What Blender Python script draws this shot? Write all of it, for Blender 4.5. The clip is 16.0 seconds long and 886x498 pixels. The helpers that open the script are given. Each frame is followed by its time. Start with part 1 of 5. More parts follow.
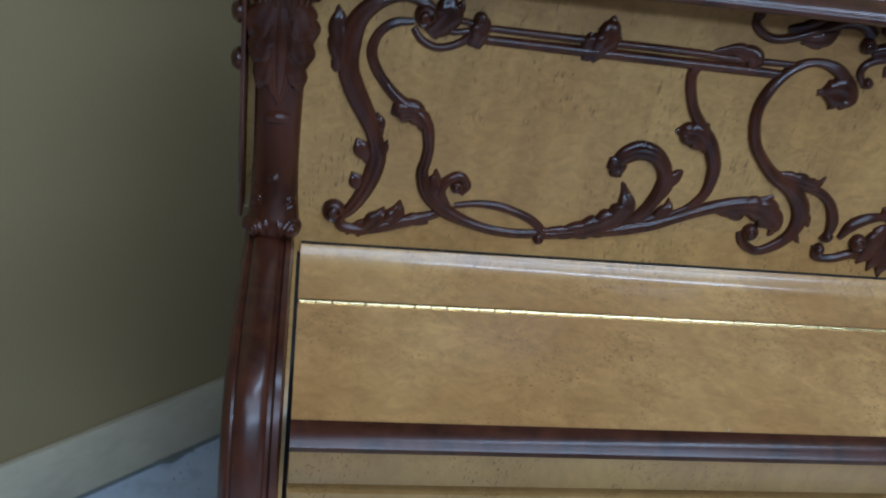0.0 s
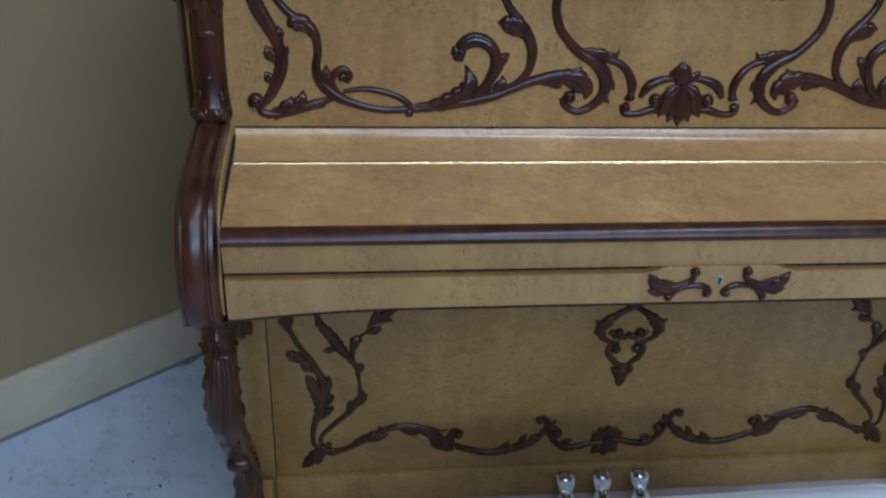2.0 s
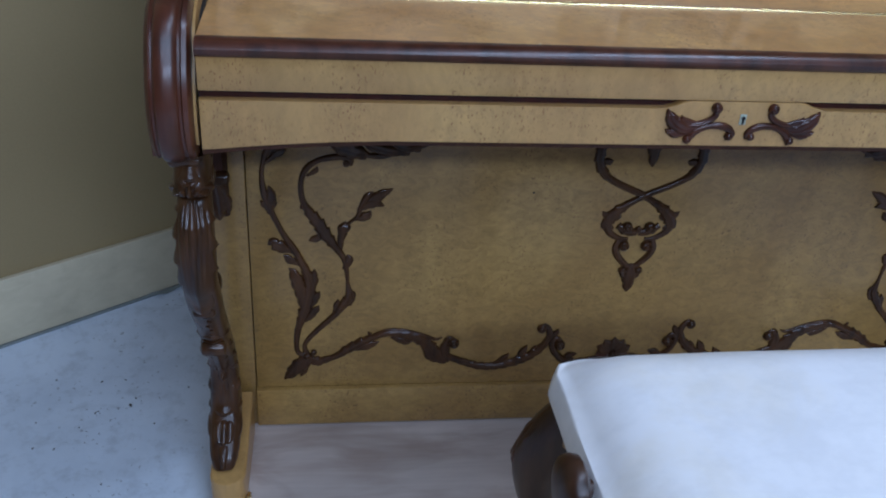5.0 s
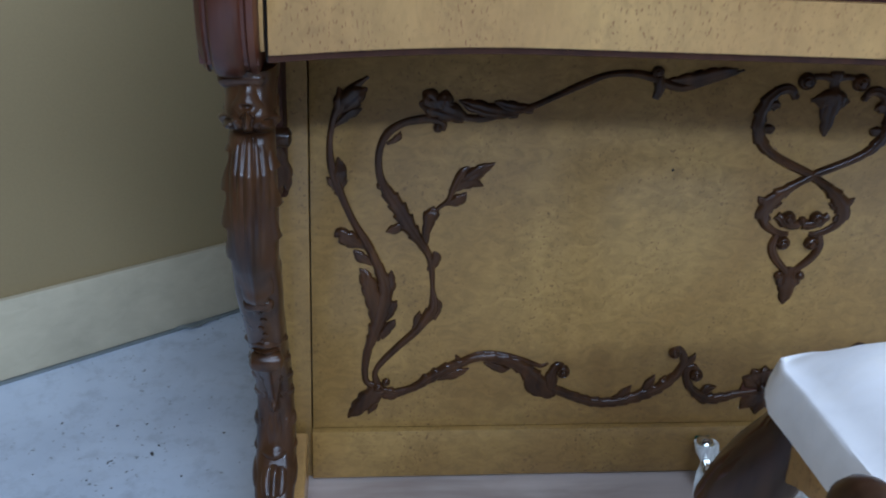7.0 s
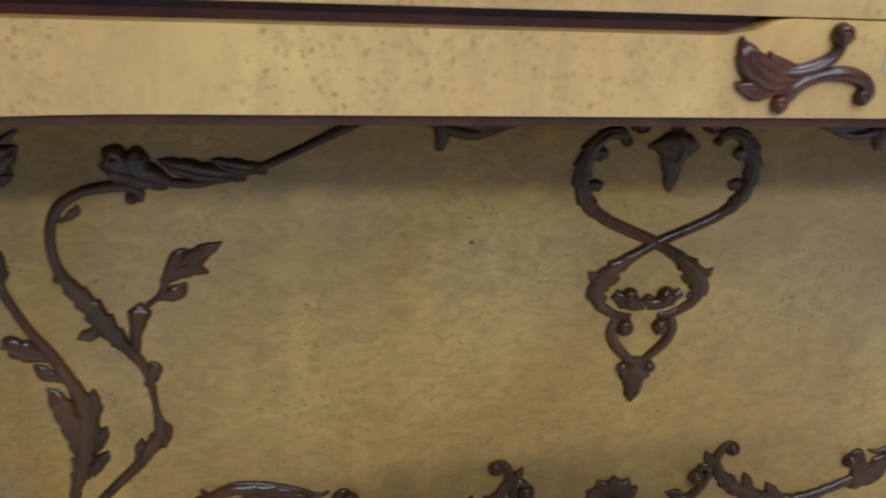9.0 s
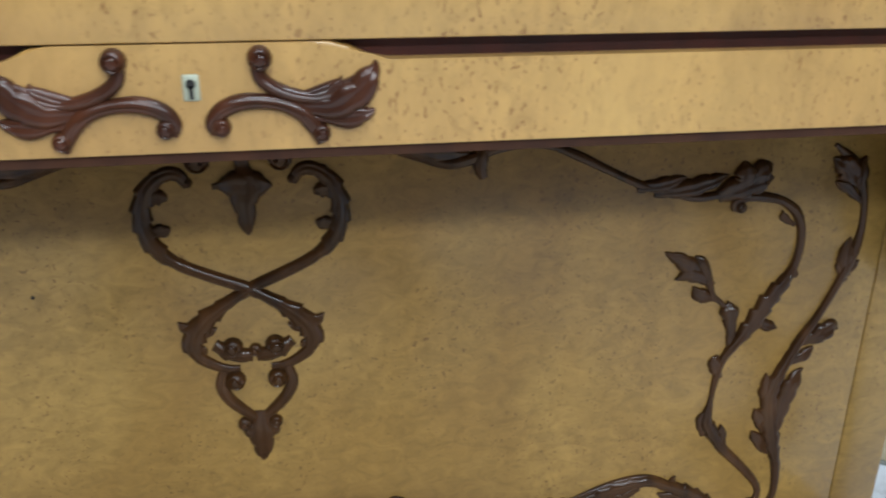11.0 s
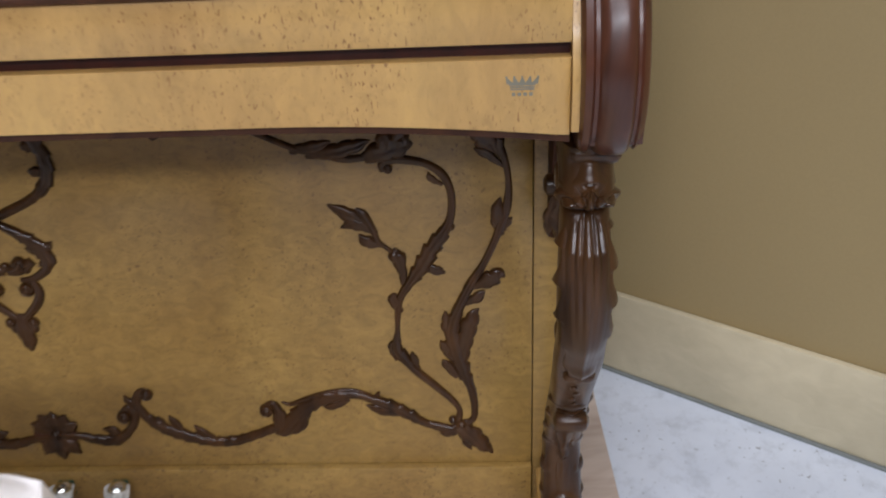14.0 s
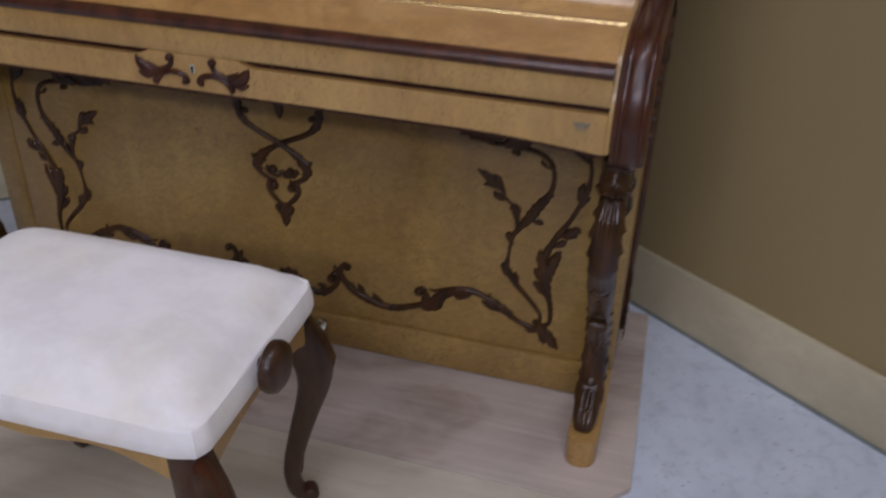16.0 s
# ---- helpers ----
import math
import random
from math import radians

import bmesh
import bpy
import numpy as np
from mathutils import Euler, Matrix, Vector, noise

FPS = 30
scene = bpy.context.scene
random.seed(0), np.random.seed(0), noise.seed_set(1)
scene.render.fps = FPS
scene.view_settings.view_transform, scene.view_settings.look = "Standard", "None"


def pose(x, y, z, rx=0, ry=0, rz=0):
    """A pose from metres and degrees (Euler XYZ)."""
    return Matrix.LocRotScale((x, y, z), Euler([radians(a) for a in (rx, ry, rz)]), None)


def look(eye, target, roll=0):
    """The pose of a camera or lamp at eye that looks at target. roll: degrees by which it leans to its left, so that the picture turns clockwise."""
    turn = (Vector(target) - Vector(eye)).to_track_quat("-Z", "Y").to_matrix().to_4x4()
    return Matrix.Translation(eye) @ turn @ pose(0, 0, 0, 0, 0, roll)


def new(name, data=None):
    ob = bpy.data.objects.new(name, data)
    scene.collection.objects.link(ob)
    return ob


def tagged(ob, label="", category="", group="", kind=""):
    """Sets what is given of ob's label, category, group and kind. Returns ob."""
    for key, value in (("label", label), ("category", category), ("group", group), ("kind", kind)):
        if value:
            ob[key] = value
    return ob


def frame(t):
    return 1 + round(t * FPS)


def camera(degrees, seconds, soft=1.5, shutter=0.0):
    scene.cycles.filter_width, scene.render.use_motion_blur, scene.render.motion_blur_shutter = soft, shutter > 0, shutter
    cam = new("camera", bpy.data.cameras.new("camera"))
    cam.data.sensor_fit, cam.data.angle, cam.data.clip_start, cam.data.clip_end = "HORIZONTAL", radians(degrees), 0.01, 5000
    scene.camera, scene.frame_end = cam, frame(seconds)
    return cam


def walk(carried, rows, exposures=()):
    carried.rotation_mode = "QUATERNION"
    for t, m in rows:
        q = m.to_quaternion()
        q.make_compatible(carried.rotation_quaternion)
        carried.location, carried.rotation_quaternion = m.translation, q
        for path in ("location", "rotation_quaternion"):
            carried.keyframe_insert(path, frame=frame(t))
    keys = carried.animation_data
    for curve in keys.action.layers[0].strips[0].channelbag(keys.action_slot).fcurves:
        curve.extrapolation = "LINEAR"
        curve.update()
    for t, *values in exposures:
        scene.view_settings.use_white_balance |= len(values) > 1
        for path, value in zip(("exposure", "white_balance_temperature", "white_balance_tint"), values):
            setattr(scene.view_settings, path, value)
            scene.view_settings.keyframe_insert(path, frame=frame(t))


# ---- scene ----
cam = camera(54.0, 16.0, soft=2.0, shutter=0.4)
PATH = [
    (0, (-0.673, -0.806, 1.333), (-0.34, 0.864, 0.285), 9.6),
    (0.5, (-0.609, -0.928, 1.353), (-0.393, 0.834, 0.431), 3.8),
    (1, (-0.562, -1.017, 1.387), (-0.446, 0.699, 0.367), 3.2),
    (1.5, (-0.517, -1.107, 1.385), (-0.362, 0.583, 0.327), 2.3),
    (2, (-0.519, -1.216, 1.378), (-0.285, 0.462, 0.317), 3.4),
    (2.5, (-0.529, -1.273, 1.366), (-0.216, 0.379, 0.282), 6.5),
    (3, (-0.477, -1.338, 1.335), (-0.256, 0.318, 0.235), 3.9),
    (3.2, (-0.475, -1.379, 1.3), (-0.26, 0.304, 0.239), 3.8),
    (5.3, (-0.541, -1.231, 1.069), (-0.26, 0.504, 0.115), 4.2),
    (5.5, (-0.56, -1.218, 1.043), (-0.254, 0.532, 0.125), 4.2),
    (6, (-0.589, -1.169, 0.966), (-0.304, 0.602, 0.082), 3.4),
    (6.5, (-0.597, -1.109, 0.898), (-0.335, 0.705, 0.098), 4.0),
    (7, (-0.597, -1.027, 0.832), (-0.385, 0.789, 0.022), 3.1),
    (7.5, (-0.568, -0.946, 0.801), (-0.363, 0.881, 0.015), 3.2),
    (8, (-0.504, -0.858, 0.803), (-0.283, 0.966, 0.014), 2.5),
    (8.5, (-0.467, -0.772, 0.809), (-0.168, 1.047, 0.034), 3.5),
    (9, (-0.363, -0.74, 0.822), (-0.002, 1.046, -0.002), 3.5),
    (9.5, (-0.29, -0.754, 0.797), (0.136, 1.045, 0.034), 2.0),
    (10, (-0.151, -0.751, 0.809), (0.199, 1.071, 0.063), 1.9),
    (10.2, (-0.099, -0.753, 0.813), (0.214, 1.081, 0.079), 1.4),
    (12.3, (0.336, -0.743, 0.822), (0.673, 1.02, -0.06), -1.1),
    (12.5, (0.402, -0.738, 0.821), (0.648, 1.027, -0.087), -1.6),
    (13, (0.502, -0.735, 0.833), (0.646, 1.05, -0.058), -0.8),
    (13.5, (0.551, -0.775, 0.864), (0.63, 0.988, -0.079), -0.0),
    (14, (0.593, -0.912, 0.923), (0.495, 0.846, -0.027), -2.8),
    (14.5, (0.657, -1.029, 0.969), (0.42, 0.683, -0.038), -2.0),
    (15, (0.737, -1.134, 1.029), (0.212, 0.485, -0.02), -1.5),
    (15.5, (0.759, -1.251, 1.094), (0.142, 0.288, -0.025), -1.4),
    (16, (0.755, -1.442, 1.196), (0.286, 0.212, 0.174), 1.7),
]
EXPOSURES = [(0.0,-1.15,4830,6),(0.5,-1.24,4830,7),(1.5,-1.38,4880,9),(2.5,-1.15,4880,12),(3.0,-1.22,4960,13),(5.5,-0.9,4860,12),(7.0,-0.56,4950,10),(8.5,-0.17,5500,6),(10.0,-0.08,5850,4),(12.5,-0.30,6700,14),(14.0,-0.43,6500,18),(14.5,-0.54,6400,19),(15.0,-0.85,6300,20),(15.5,-1.17,6200,22),(16.0,-1.4,6250,24)]
# The eye's way along the piano
walk(cam, [(t, look(eye, target, roll)) for t, eye, target, roll in PATH], EXPOSURES)

# ---- world and light ----
world = bpy.data.worlds.new("world")
scene.world = world
world.use_nodes = True
world.node_tree.nodes["Background"].inputs["Color"].default_value = (0.75, 0.85, 1.0, 1)
world.node_tree.nodes["Background"].inputs["Strength"].default_value = 0.2


def strip_light(name, eye, target, length, width, watts, colour):
    lamp = bpy.data.lights.new(name, "AREA")
    lamp.shape, lamp.size, lamp.size_y = "RECTANGLE", length, width
    lamp.energy, lamp.color = watts, colour
    ob = new(name, lamp)
    ob.matrix_world = look(eye, target)
    return ob


COOL = (0.86, 0.93, 1.0)
strip_light("ceiling_strip_far", (1.1, -5.4, 3.45), (0.2, 0.0, 0.4), 5.0, 0.30, 230, COOL)
strip_light("ceiling_strip_middle", (0.2, -3.2, 3.60), (0.1, -0.1, 0.3), 4.0, 1.2, 105, COOL)
strip_light("ceiling_strip_near", (0.7, -1.1, 3.55), (0.4, -0.8, 0.2), 2.4, 0.25, 72, COOL)


# ---- materials ----
def material(name, roughness=0.5, metallic=0.0, coat=0.0, coat_rough=0.1):
    m = bpy.data.materials.new(name)
    m.use_nodes = True
    b = m.node_tree.nodes["Principled BSDF"]
    b.inputs["Roughness"].default_value = roughness
    b.inputs["Metallic"].default_value = metallic
    b.inputs["Coat Weight"].default_value = coat
    b.inputs["Coat Roughness"].default_value = coat_rough
    return m, m.node_tree, b


def coords(nt, scale, turn=(0, 0, 0)):
    tc = nt.nodes.new("ShaderNodeTexCoord")
    mp = nt.nodes.new("ShaderNodeMapping")
    mp.inputs["Scale"].default_value = scale
    mp.inputs["Rotation"].default_value = [radians(a) for a in turn]
    nt.links.new(tc.outputs["Object"], mp.inputs["Vector"])
    return mp.outputs["Vector"]


def noise_tex(nt, scale, size=1.0, detail=4.0, rough=0.55, turn=(0, 0, 0), distort=0.0):
    n = nt.nodes.new("ShaderNodeTexNoise")
    n.inputs["Scale"].default_value = size
    n.inputs["Detail"].default_value = detail
    n.inputs["Roughness"].default_value = rough
    n.inputs["Distortion"].default_value = distort
    nt.links.new(coords(nt, scale, turn), n.inputs["Vector"])
    return n.outputs["Fac"]


def ramp(nt, fac, *stops):
    r = nt.nodes.new("ShaderNodeValToRGB")
    while len(r.color_ramp.elements) < len(stops):
        r.color_ramp.elements.new(0.5)
    for e, (p, c) in zip(r.color_ramp.elements, stops):
        e.position, e.color = p, (*c, 1) if len(c) == 3 else c
    nt.links.new(fac, r.inputs["Fac"])
    return r.outputs["Color"]


def grey(v):
    return (v, v, v)


def mix(nt, fac, a, b, mode="MIX"):
    m = nt.nodes.new("ShaderNodeMix")
    m.data_type, m.blend_type = "RGBA", mode
    for socket, v in ((m.inputs["Factor"], fac), (m.inputs["A"], a), (m.inputs["B"], b)):
        if isinstance(v, (int, float)):
            socket.default_value = v
        elif isinstance(v, tuple):
            socket.default_value = (*v, 1)
        else:
            nt.links.new(v, socket)
    return m.outputs["Result"]


def bump(nt, bsdf, height, strength, distance=0.002):
    b = nt.nodes.new("ShaderNodeBump")
    b.inputs["Strength"].default_value = strength
    b.inputs["Distance"].default_value = distance
    nt.links.new(height, b.inputs["Height"])
    nt.links.new(b.outputs["Normal"], bsdf.inputs["Normal"])


def maple(name, light, dark, fleck, mottle, ink, turn=(0, 0, 0), curl=0.34, speck=(330, 330, 125), sparse=0.63, wave=(22, 60, 110), banding=0.22, gloss=0.45, relief=0.10):
    """Lacquered figured maple: cloudy bands, blistered ripples, brown mottling, and short dark flecks that come in drifts."""
    m, nt, b = material(name, 0.42, coat=gloss, coat_rough=0.18 if gloss < 0.5 else 0.16)
    cloud = noise_tex(nt, (5, 5, 3.5), detail=3, turn=turn, distort=0.5)
    base = ramp(nt, cloud, (0.32, dark), (0.68, light))
    ripple = noise_tex(nt, wave, detail=5, rough=0.62, turn=turn, distort=1.3)
    base = mix(nt, curl, base, ramp(nt, ripple, (0.32, grey(0.55)), (0.68, grey(1.0))), "MULTIPLY")
    band = noise_tex(nt, (26, 30, 3), detail=3, turn=turn, distort=0.6)
    base = mix(nt, banding, base, ramp(nt, band, (0.35, grey(0.6)), (0.65, grey(1.0))), "MULTIPLY")
    drift = noise_tex(nt, (11, 11, 7), detail=3, turn=turn)
    drifts = ramp(nt, drift, (0.40, grey(0.10)), (0.60, grey(1.0)))
    blotch = ramp(nt, noise_tex(nt, (70, 70, 55), detail=4, rough=0.65, turn=turn, distort=0.9), (0.50, grey(0.0)), (0.70, grey(1.0)))
    blotch = mix(nt, 1.0, mix(nt, 1.0, blotch, drifts, "MULTIPLY"), grey(mottle), "MULTIPLY")
    base = mix(nt, blotch, base, tuple(c * 0.58 for c in dark))
    spots = noise_tex(nt, speck, detail=1.0, turn=turn, distort=0.5)
    spot = ramp(nt, spots, (sparse, grey(0.0)), (sparse + 0.035, grey(1.0)))
    spot = mix(nt, 1.0, mix(nt, 1.0, spot, drifts, "MULTIPLY"), grey(fleck), "MULTIPLY")
    base = mix(nt, spot, base, ink)
    nt.links.new(base, b.inputs["Base Color"])
    nt.links.new(ramp(nt, ripple, (0.2, grey(0.34)), (0.8, grey(0.52))), b.inputs["Roughness"])
    bump(nt, b, mix(nt, 0.6, spots, ripple), relief, 0.001)
    return m


def mahogany(name, light, dark, rough=0.36, coat=0.45, gloss=0.12, shine=0.30):
    m, nt, b = material(name, rough, coat=coat, coat_rough=gloss)
    b.inputs["Specular IOR Level"].default_value = shine
    grain = noise_tex(nt, (38, 38, 9), detail=5, distort=0.5)
    base = ramp(nt, grain, (0.3, dark), (0.7, light))
    wear = noise_tex(nt, (16, 16, 16), detail=4)
    base = mix(nt, 0.35, base, ramp(nt, wear, (0.35, grey(0.55)), (0.65, grey(1.0))), "MULTIPLY")
    nt.links.new(base, b.inputs["Base Color"])
    nt.links.new(ramp(nt, wear, (0.3, grey(rough - 0.08)), (0.7, grey(rough + 0.12))), b.inputs["Roughness"])
    bump(nt, b, noise_tex(nt, (170, 170, 60), detail=3), 0.12, 0.001)
    return m


def plaster(name, light, dark):
    m, nt, b = material(name, 0.75)
    base = ramp(nt, noise_tex(nt, (1.3, 1.3, 1.0), detail=4), (0.3, dark), (0.7, light))
    fine = noise_tex(nt, (220, 220, 220), detail=2)
    base = mix(nt, 0.12, base, ramp(nt, fine, (0.3, grey(0.6)), (0.7, grey(1.0))), "MULTIPLY")
    nt.links.new(base, b.inputs["Base Color"])
    bump(nt, b, fine, 0.08, 0.001)
    return m


def concrete(name):
    m, nt, b = material(name, 0.6)
    base = ramp(nt, noise_tex(nt, (3.2, 3.2, 3.2), detail=8, rough=0.65), (0.3, (0.47, 0.51, 0.58)), (0.7, (0.63, 0.675, 0.75)))
    smudge = noise_tex(nt, (24, 24, 24), detail=5, rough=0.7)
    base = mix(nt, 0.35, base, ramp(nt, smudge, (0.33, grey(0.5)), (0.5, grey(1.0))), "MULTIPLY")
    pits = ramp(nt, noise_tex(nt, (95, 95, 95), detail=2), (0.655, grey(0.0)), (0.70, grey(1.0)))
    drift = ramp(nt, noise_tex(nt, (5, 5, 5), detail=2), (0.43, grey(0.0)), (0.62, grey(1.0)))
    pits = mix(nt, 1.0, pits, drift, "MULTIPLY")
    base = mix(nt, pits, base, (0.17, 0.178, 0.187))
    nt.links.new(base, b.inputs["Base Color"])
    nt.links.new(ramp(nt, smudge, (0.3, grey(0.5)), (0.7, grey(0.75))), b.inputs["Roughness"])
    bump(nt, b, smudge, 0.1, 0.002)
    return m


def planed_wood(name, light, dark, along="x", rough=0.55, smudged=0.0):
    m, nt, b = material(name, rough)
    scale = (2.2, 38, 38) if along == "x" else (38, 2.2, 38)
    grain = noise_tex(nt, scale, detail=5, distort=0.7)
    base = ramp(nt, grain, (0.3, dark), (0.7, light))
    stain = noise_tex(nt, (3.2, 5, 4), detail=5, distort=0.6)
    base = mix(nt, 0.50, base, ramp(nt, stain, (0.35, grey(0.62)), (0.62, grey(1.0))), "MULTIPLY")
    smear = noise_tex(nt, (3.0, 6.5, 4) if along == "x" else (6.5, 3.0, 4), detail=4, rough=0.55, distort=1.2)
    base = mix(nt, smudged, base, ramp(nt, smear, (0.34, (0.52, 0.42, 0.36)), (0.50, grey(1.0))), "MULTIPLY")
    nt.links.new(base, b.inputs["Base Color"])
    bump(nt, b, grain, 0.06, 0.001)
    return m


def cloth(name):
    """Off-white cloth, yellowed unevenly, with a fine weave and soft puckers."""
    m, nt, b = material(name, 0.92)
    b.inputs["Sheen Weight"].default_value = 0.2
    base = ramp(nt, noise_tex(nt, (5, 5, 5), detail=5, rough=0.6, distort=0.4), (0.28, (0.90, 0.83, 0.73)), (0.52, (0.95, 0.915, 0.90)))
    stain = ramp(nt, noise_tex(nt, (13, 17, 13), detail=5, rough=0.65), (0.36, grey(0.90)), (0.56, grey(1.0)))
    base = mix(nt, 0.8, base, stain, "MULTIPLY")
    nt.links.new(base, b.inputs["Base Color"])
    w = nt.nodes.new("ShaderNodeTexWave")
    w.inputs["Scale"].default_value = 1.0
    nt.links.new(coords(nt, (420, 420, 420), (0, 0, 30)), w.inputs["Vector"])
    bump(nt, b, mix(nt, 0.93, w.outputs["Color"], noise_tex(nt, (16, 22, 16), detail=4, distort=0.5)), 0.28, 0.004)
    return m


def plain(name, colour, rough=0.5, metallic=0.0, spread=0.12):
    m, nt, b = material(name, rough, metallic)
    n = noise_tex(nt, (60, 60, 60), detail=4)
    low = tuple(c * (1 - spread) for c in colour)
    nt.links.new(ramp(nt, n, (0.3, low), (0.7, colour)), b.inputs["Base Color"])
    nt.links.new(ramp(nt, n, (0.3, grey(max(0.05, rough - 0.08))), (0.7, grey(rough + 0.08))), b.inputs["Roughness"])
    return m


MAPLE = maple("figured_maple", (0.57, 0.328, 0.092), (0.43, 0.223, 0.054), 0.62, 0.56, (0.10, 0.046, 0.016), (0, 0, 0), 0.58, (340, 340, 85), 0.652, (50, 80, 90), 0.36)
MAPLE_LOW = maple("blistered_maple", (0.470, 0.287, 0.077), (0.322, 0.179, 0.042), 0.68, 0.48, (0.12, 0.056, 0.018), (0, 6, 0), 0.70, (230, 260, 200), 0.644, (36, 70, 62), 0.20, relief=0.20)
MAPLE_SLIP = maple("flecked_maple", (0.57, 0.345, 0.107), (0.45, 0.250, 0.073), 0.76, 0.50, (0.17, 0.062, 0.014), (0, 12, 0), 0.36, (460, 460, 170), 0.632, (60, 70, 30), 0.30)
# Maple for upward faces: base colour lightened to stand in for their sheen
MAPLE_SHEEN = maple("sheen_lit_maple", (0.76, 0.440, 0.145), (0.60, 0.312, 0.094), 0.60, 0.70, (0.17, 0.075, 0.03), (90, 0, 0), 0.52, (330, 330, 110), 0.64, (40, 60, 45), 0.34, gloss=1.0)
MAHOGANY = mahogany("dark_mahogany", (0.100, 0.030, 0.0135), (0.034, 0.010, 0.0050), 0.36, 0.50, 0.22)
STOOL_WOOD = mahogany("brown_mahogany", (0.074, 0.032, 0.0150), (0.030, 0.0125, 0.0062), 0.42, 0.30, 0.24)
REVEAL = mahogany("red_mahogany", (0.070, 0.014, 0.008), (0.032, 0.008, 0.005), 0.50, 0.10)
EDGING = mahogany("matt_mahogany", (0.070, 0.025, 0.010), (0.035, 0.011, 0.0055), 0.72, 0.0)
CARVED = mahogany("carved_mahogany", (0.096, 0.029, 0.0125), (0.024, 0.0072, 0.0034), 0.34, 0.55, 0.16, 0.15)
LEG_WOOD = mahogany("leg_mahogany", (0.080, 0.034, 0.0120), (0.021, 0.0084, 0.0032), 0.34, 0.55, 0.21, 0.15)
RELIEF = mahogany("relief_mahogany", (0.086, 0.035, 0.0105), (0.022, 0.0085, 0.0028), 0.36, 0.52, 0.18, 0.12)
WALL = plaster("tan_wall", (0.325, 0.242, 0.112), (0.285, 0.209, 0.094))
PALE_WOOD = planed_wood("pale_skirting", (0.60, 0.52, 0.35), (0.53, 0.455, 0.30))
PLY_PALE = planed_wood("pale_plywood", (0.74, 0.665, 0.55), (0.66, 0.58, 0.465), smudged=0.3)
BOARD = planed_wood("plywood", (0.61, 0.515, 0.45), (0.50, 0.41, 0.35), smudged=0.5)
CONCRETE = concrete("concrete")
CEILING = plain("grey_ceiling", (0.13, 0.13, 0.125), 0.8)
CLOTH = cloth("cream_cloth")
BRASS = plain("brass", (0.85, 0.66, 0.32), 0.22, 1.0)
STEEL = plain("polished_nickel", (0.80, 0.79, 0.74), 0.16, 1.0)
BLACK = plain("black_gap", (0.012, 0.010, 0.009), 0.7)
FELT = plain("green_felt", (0.02, 0.07, 0.038), 0.95)
INK = plain("grey_ink", (0.20, 0.185, 0.135), 0.6)
LOCK = plain("lock_plate", (0.42, 0.44, 0.34), 0.45, 0.3)
CLEAR, nt, bsdf = material("clear_plastic", 0.28)
bsdf.inputs["Base Color"].default_value = (0.9, 0.92, 0.9, 1)
nt.links.new(ramp(nt, noise_tex(nt, (70, 70, 40), detail=3, distort=1.0), (0.34, grey(0.42)), (0.68, grey(0.85))), bsdf.inputs["Alpha"])
bump(nt, bsdf, noise_tex(nt, (90, 90, 60), detail=3, distort=1.0), 0.6, 0.004)
SEAL = plain("grey_seal", (0.20, 0.215, 0.20), 0.7)


# ---- building ----
def part(name, bm, mat, parent=None, label="", smooth=True):
    """Links a bmesh as one mesh object under a thing or a part."""
    me = bpy.data.meshes.new(name)
    bmesh.ops.recalc_face_normals(bm, faces=bm.faces[:])
    bm.to_mesh(me)
    bm.free()
    me.materials.append(mat)
    if smooth:
        me.shade_smooth()
        me.set_sharp_from_angle(angle=radians(38))
    ob = new(name, me)
    ob.parent = parent
    if label:
        tagged(ob, label)
    return ob


def thing(name, label, category, group="", kind=""):
    return tagged(new(name), label, category, group, kind)


def box(bm, x0, x1, y0, y1, z0, z1, bevel=0.0, segments=2):
    made = bmesh.ops.create_cube(bm, size=1.0, matrix=Matrix.LocRotScale(((x0 + x1) / 2, (y0 + y1) / 2, (z0 + z1) / 2), None, (abs(x1 - x0), abs(y1 - y0), abs(z1 - z0))))
    if bevel:
        edges = {e for v in made["verts"] for e in v.link_edges}
        bmesh.ops.bevel(bm, geom=list(edges), offset=bevel, segments=segments, affect="EDGES", profile=0.5)
    return bm


def boxed(*args, **kw):
    return box(bmesh.new(), *args, **kw)


def prism(bm, outline, axis, a, b, bevel=0.0, segments=2):
    """Extrudes a closed outline, given in the two other axes, along an axis from a to b."""
    def place(p, q, d):
        return {"x": (d, p, q), "y": (p, d, q), "z": (p, q, d)}[axis]
    low = [bm.verts.new(place(p, q, a)) for p, q in outline]
    high = [bm.verts.new(place(p, q, b)) for p, q in outline]
    n = len(outline)
    ends = [bm.faces.new(low[::-1]), bm.faces.new(high)]
    for i in range(n):
        bm.faces.new((low[i], low[(i + 1) % n], high[(i + 1) % n], high[i]))
    if bevel:
        edges = {e for f in ends for e in f.edges}
        bmesh.ops.bevel(bm, geom=list(edges), offset=bevel, segments=segments, affect="EDGES", profile=0.5)
    return bm


def smooth_line(points, steps):
    """A Catmull-Rom line through points of any dimension."""
    pts = [np.array(p, float) for p in points]
    pts = [2 * pts[0] - pts[1], *pts, 2 * pts[-1] - pts[-2]]
    out = []
    for a, b, c, d in zip(pts, pts[1:], pts[2:], pts[3:]):
        for k in range(steps):
            t = k / steps
            out.append(0.5 * (2 * b + (c - a) * t + (2 * a - 5 * b + 4 * c - d) * t * t + (3 * b - a - 3 * c + d) * t ** 3))
    out.append(pts[-2])
    return out


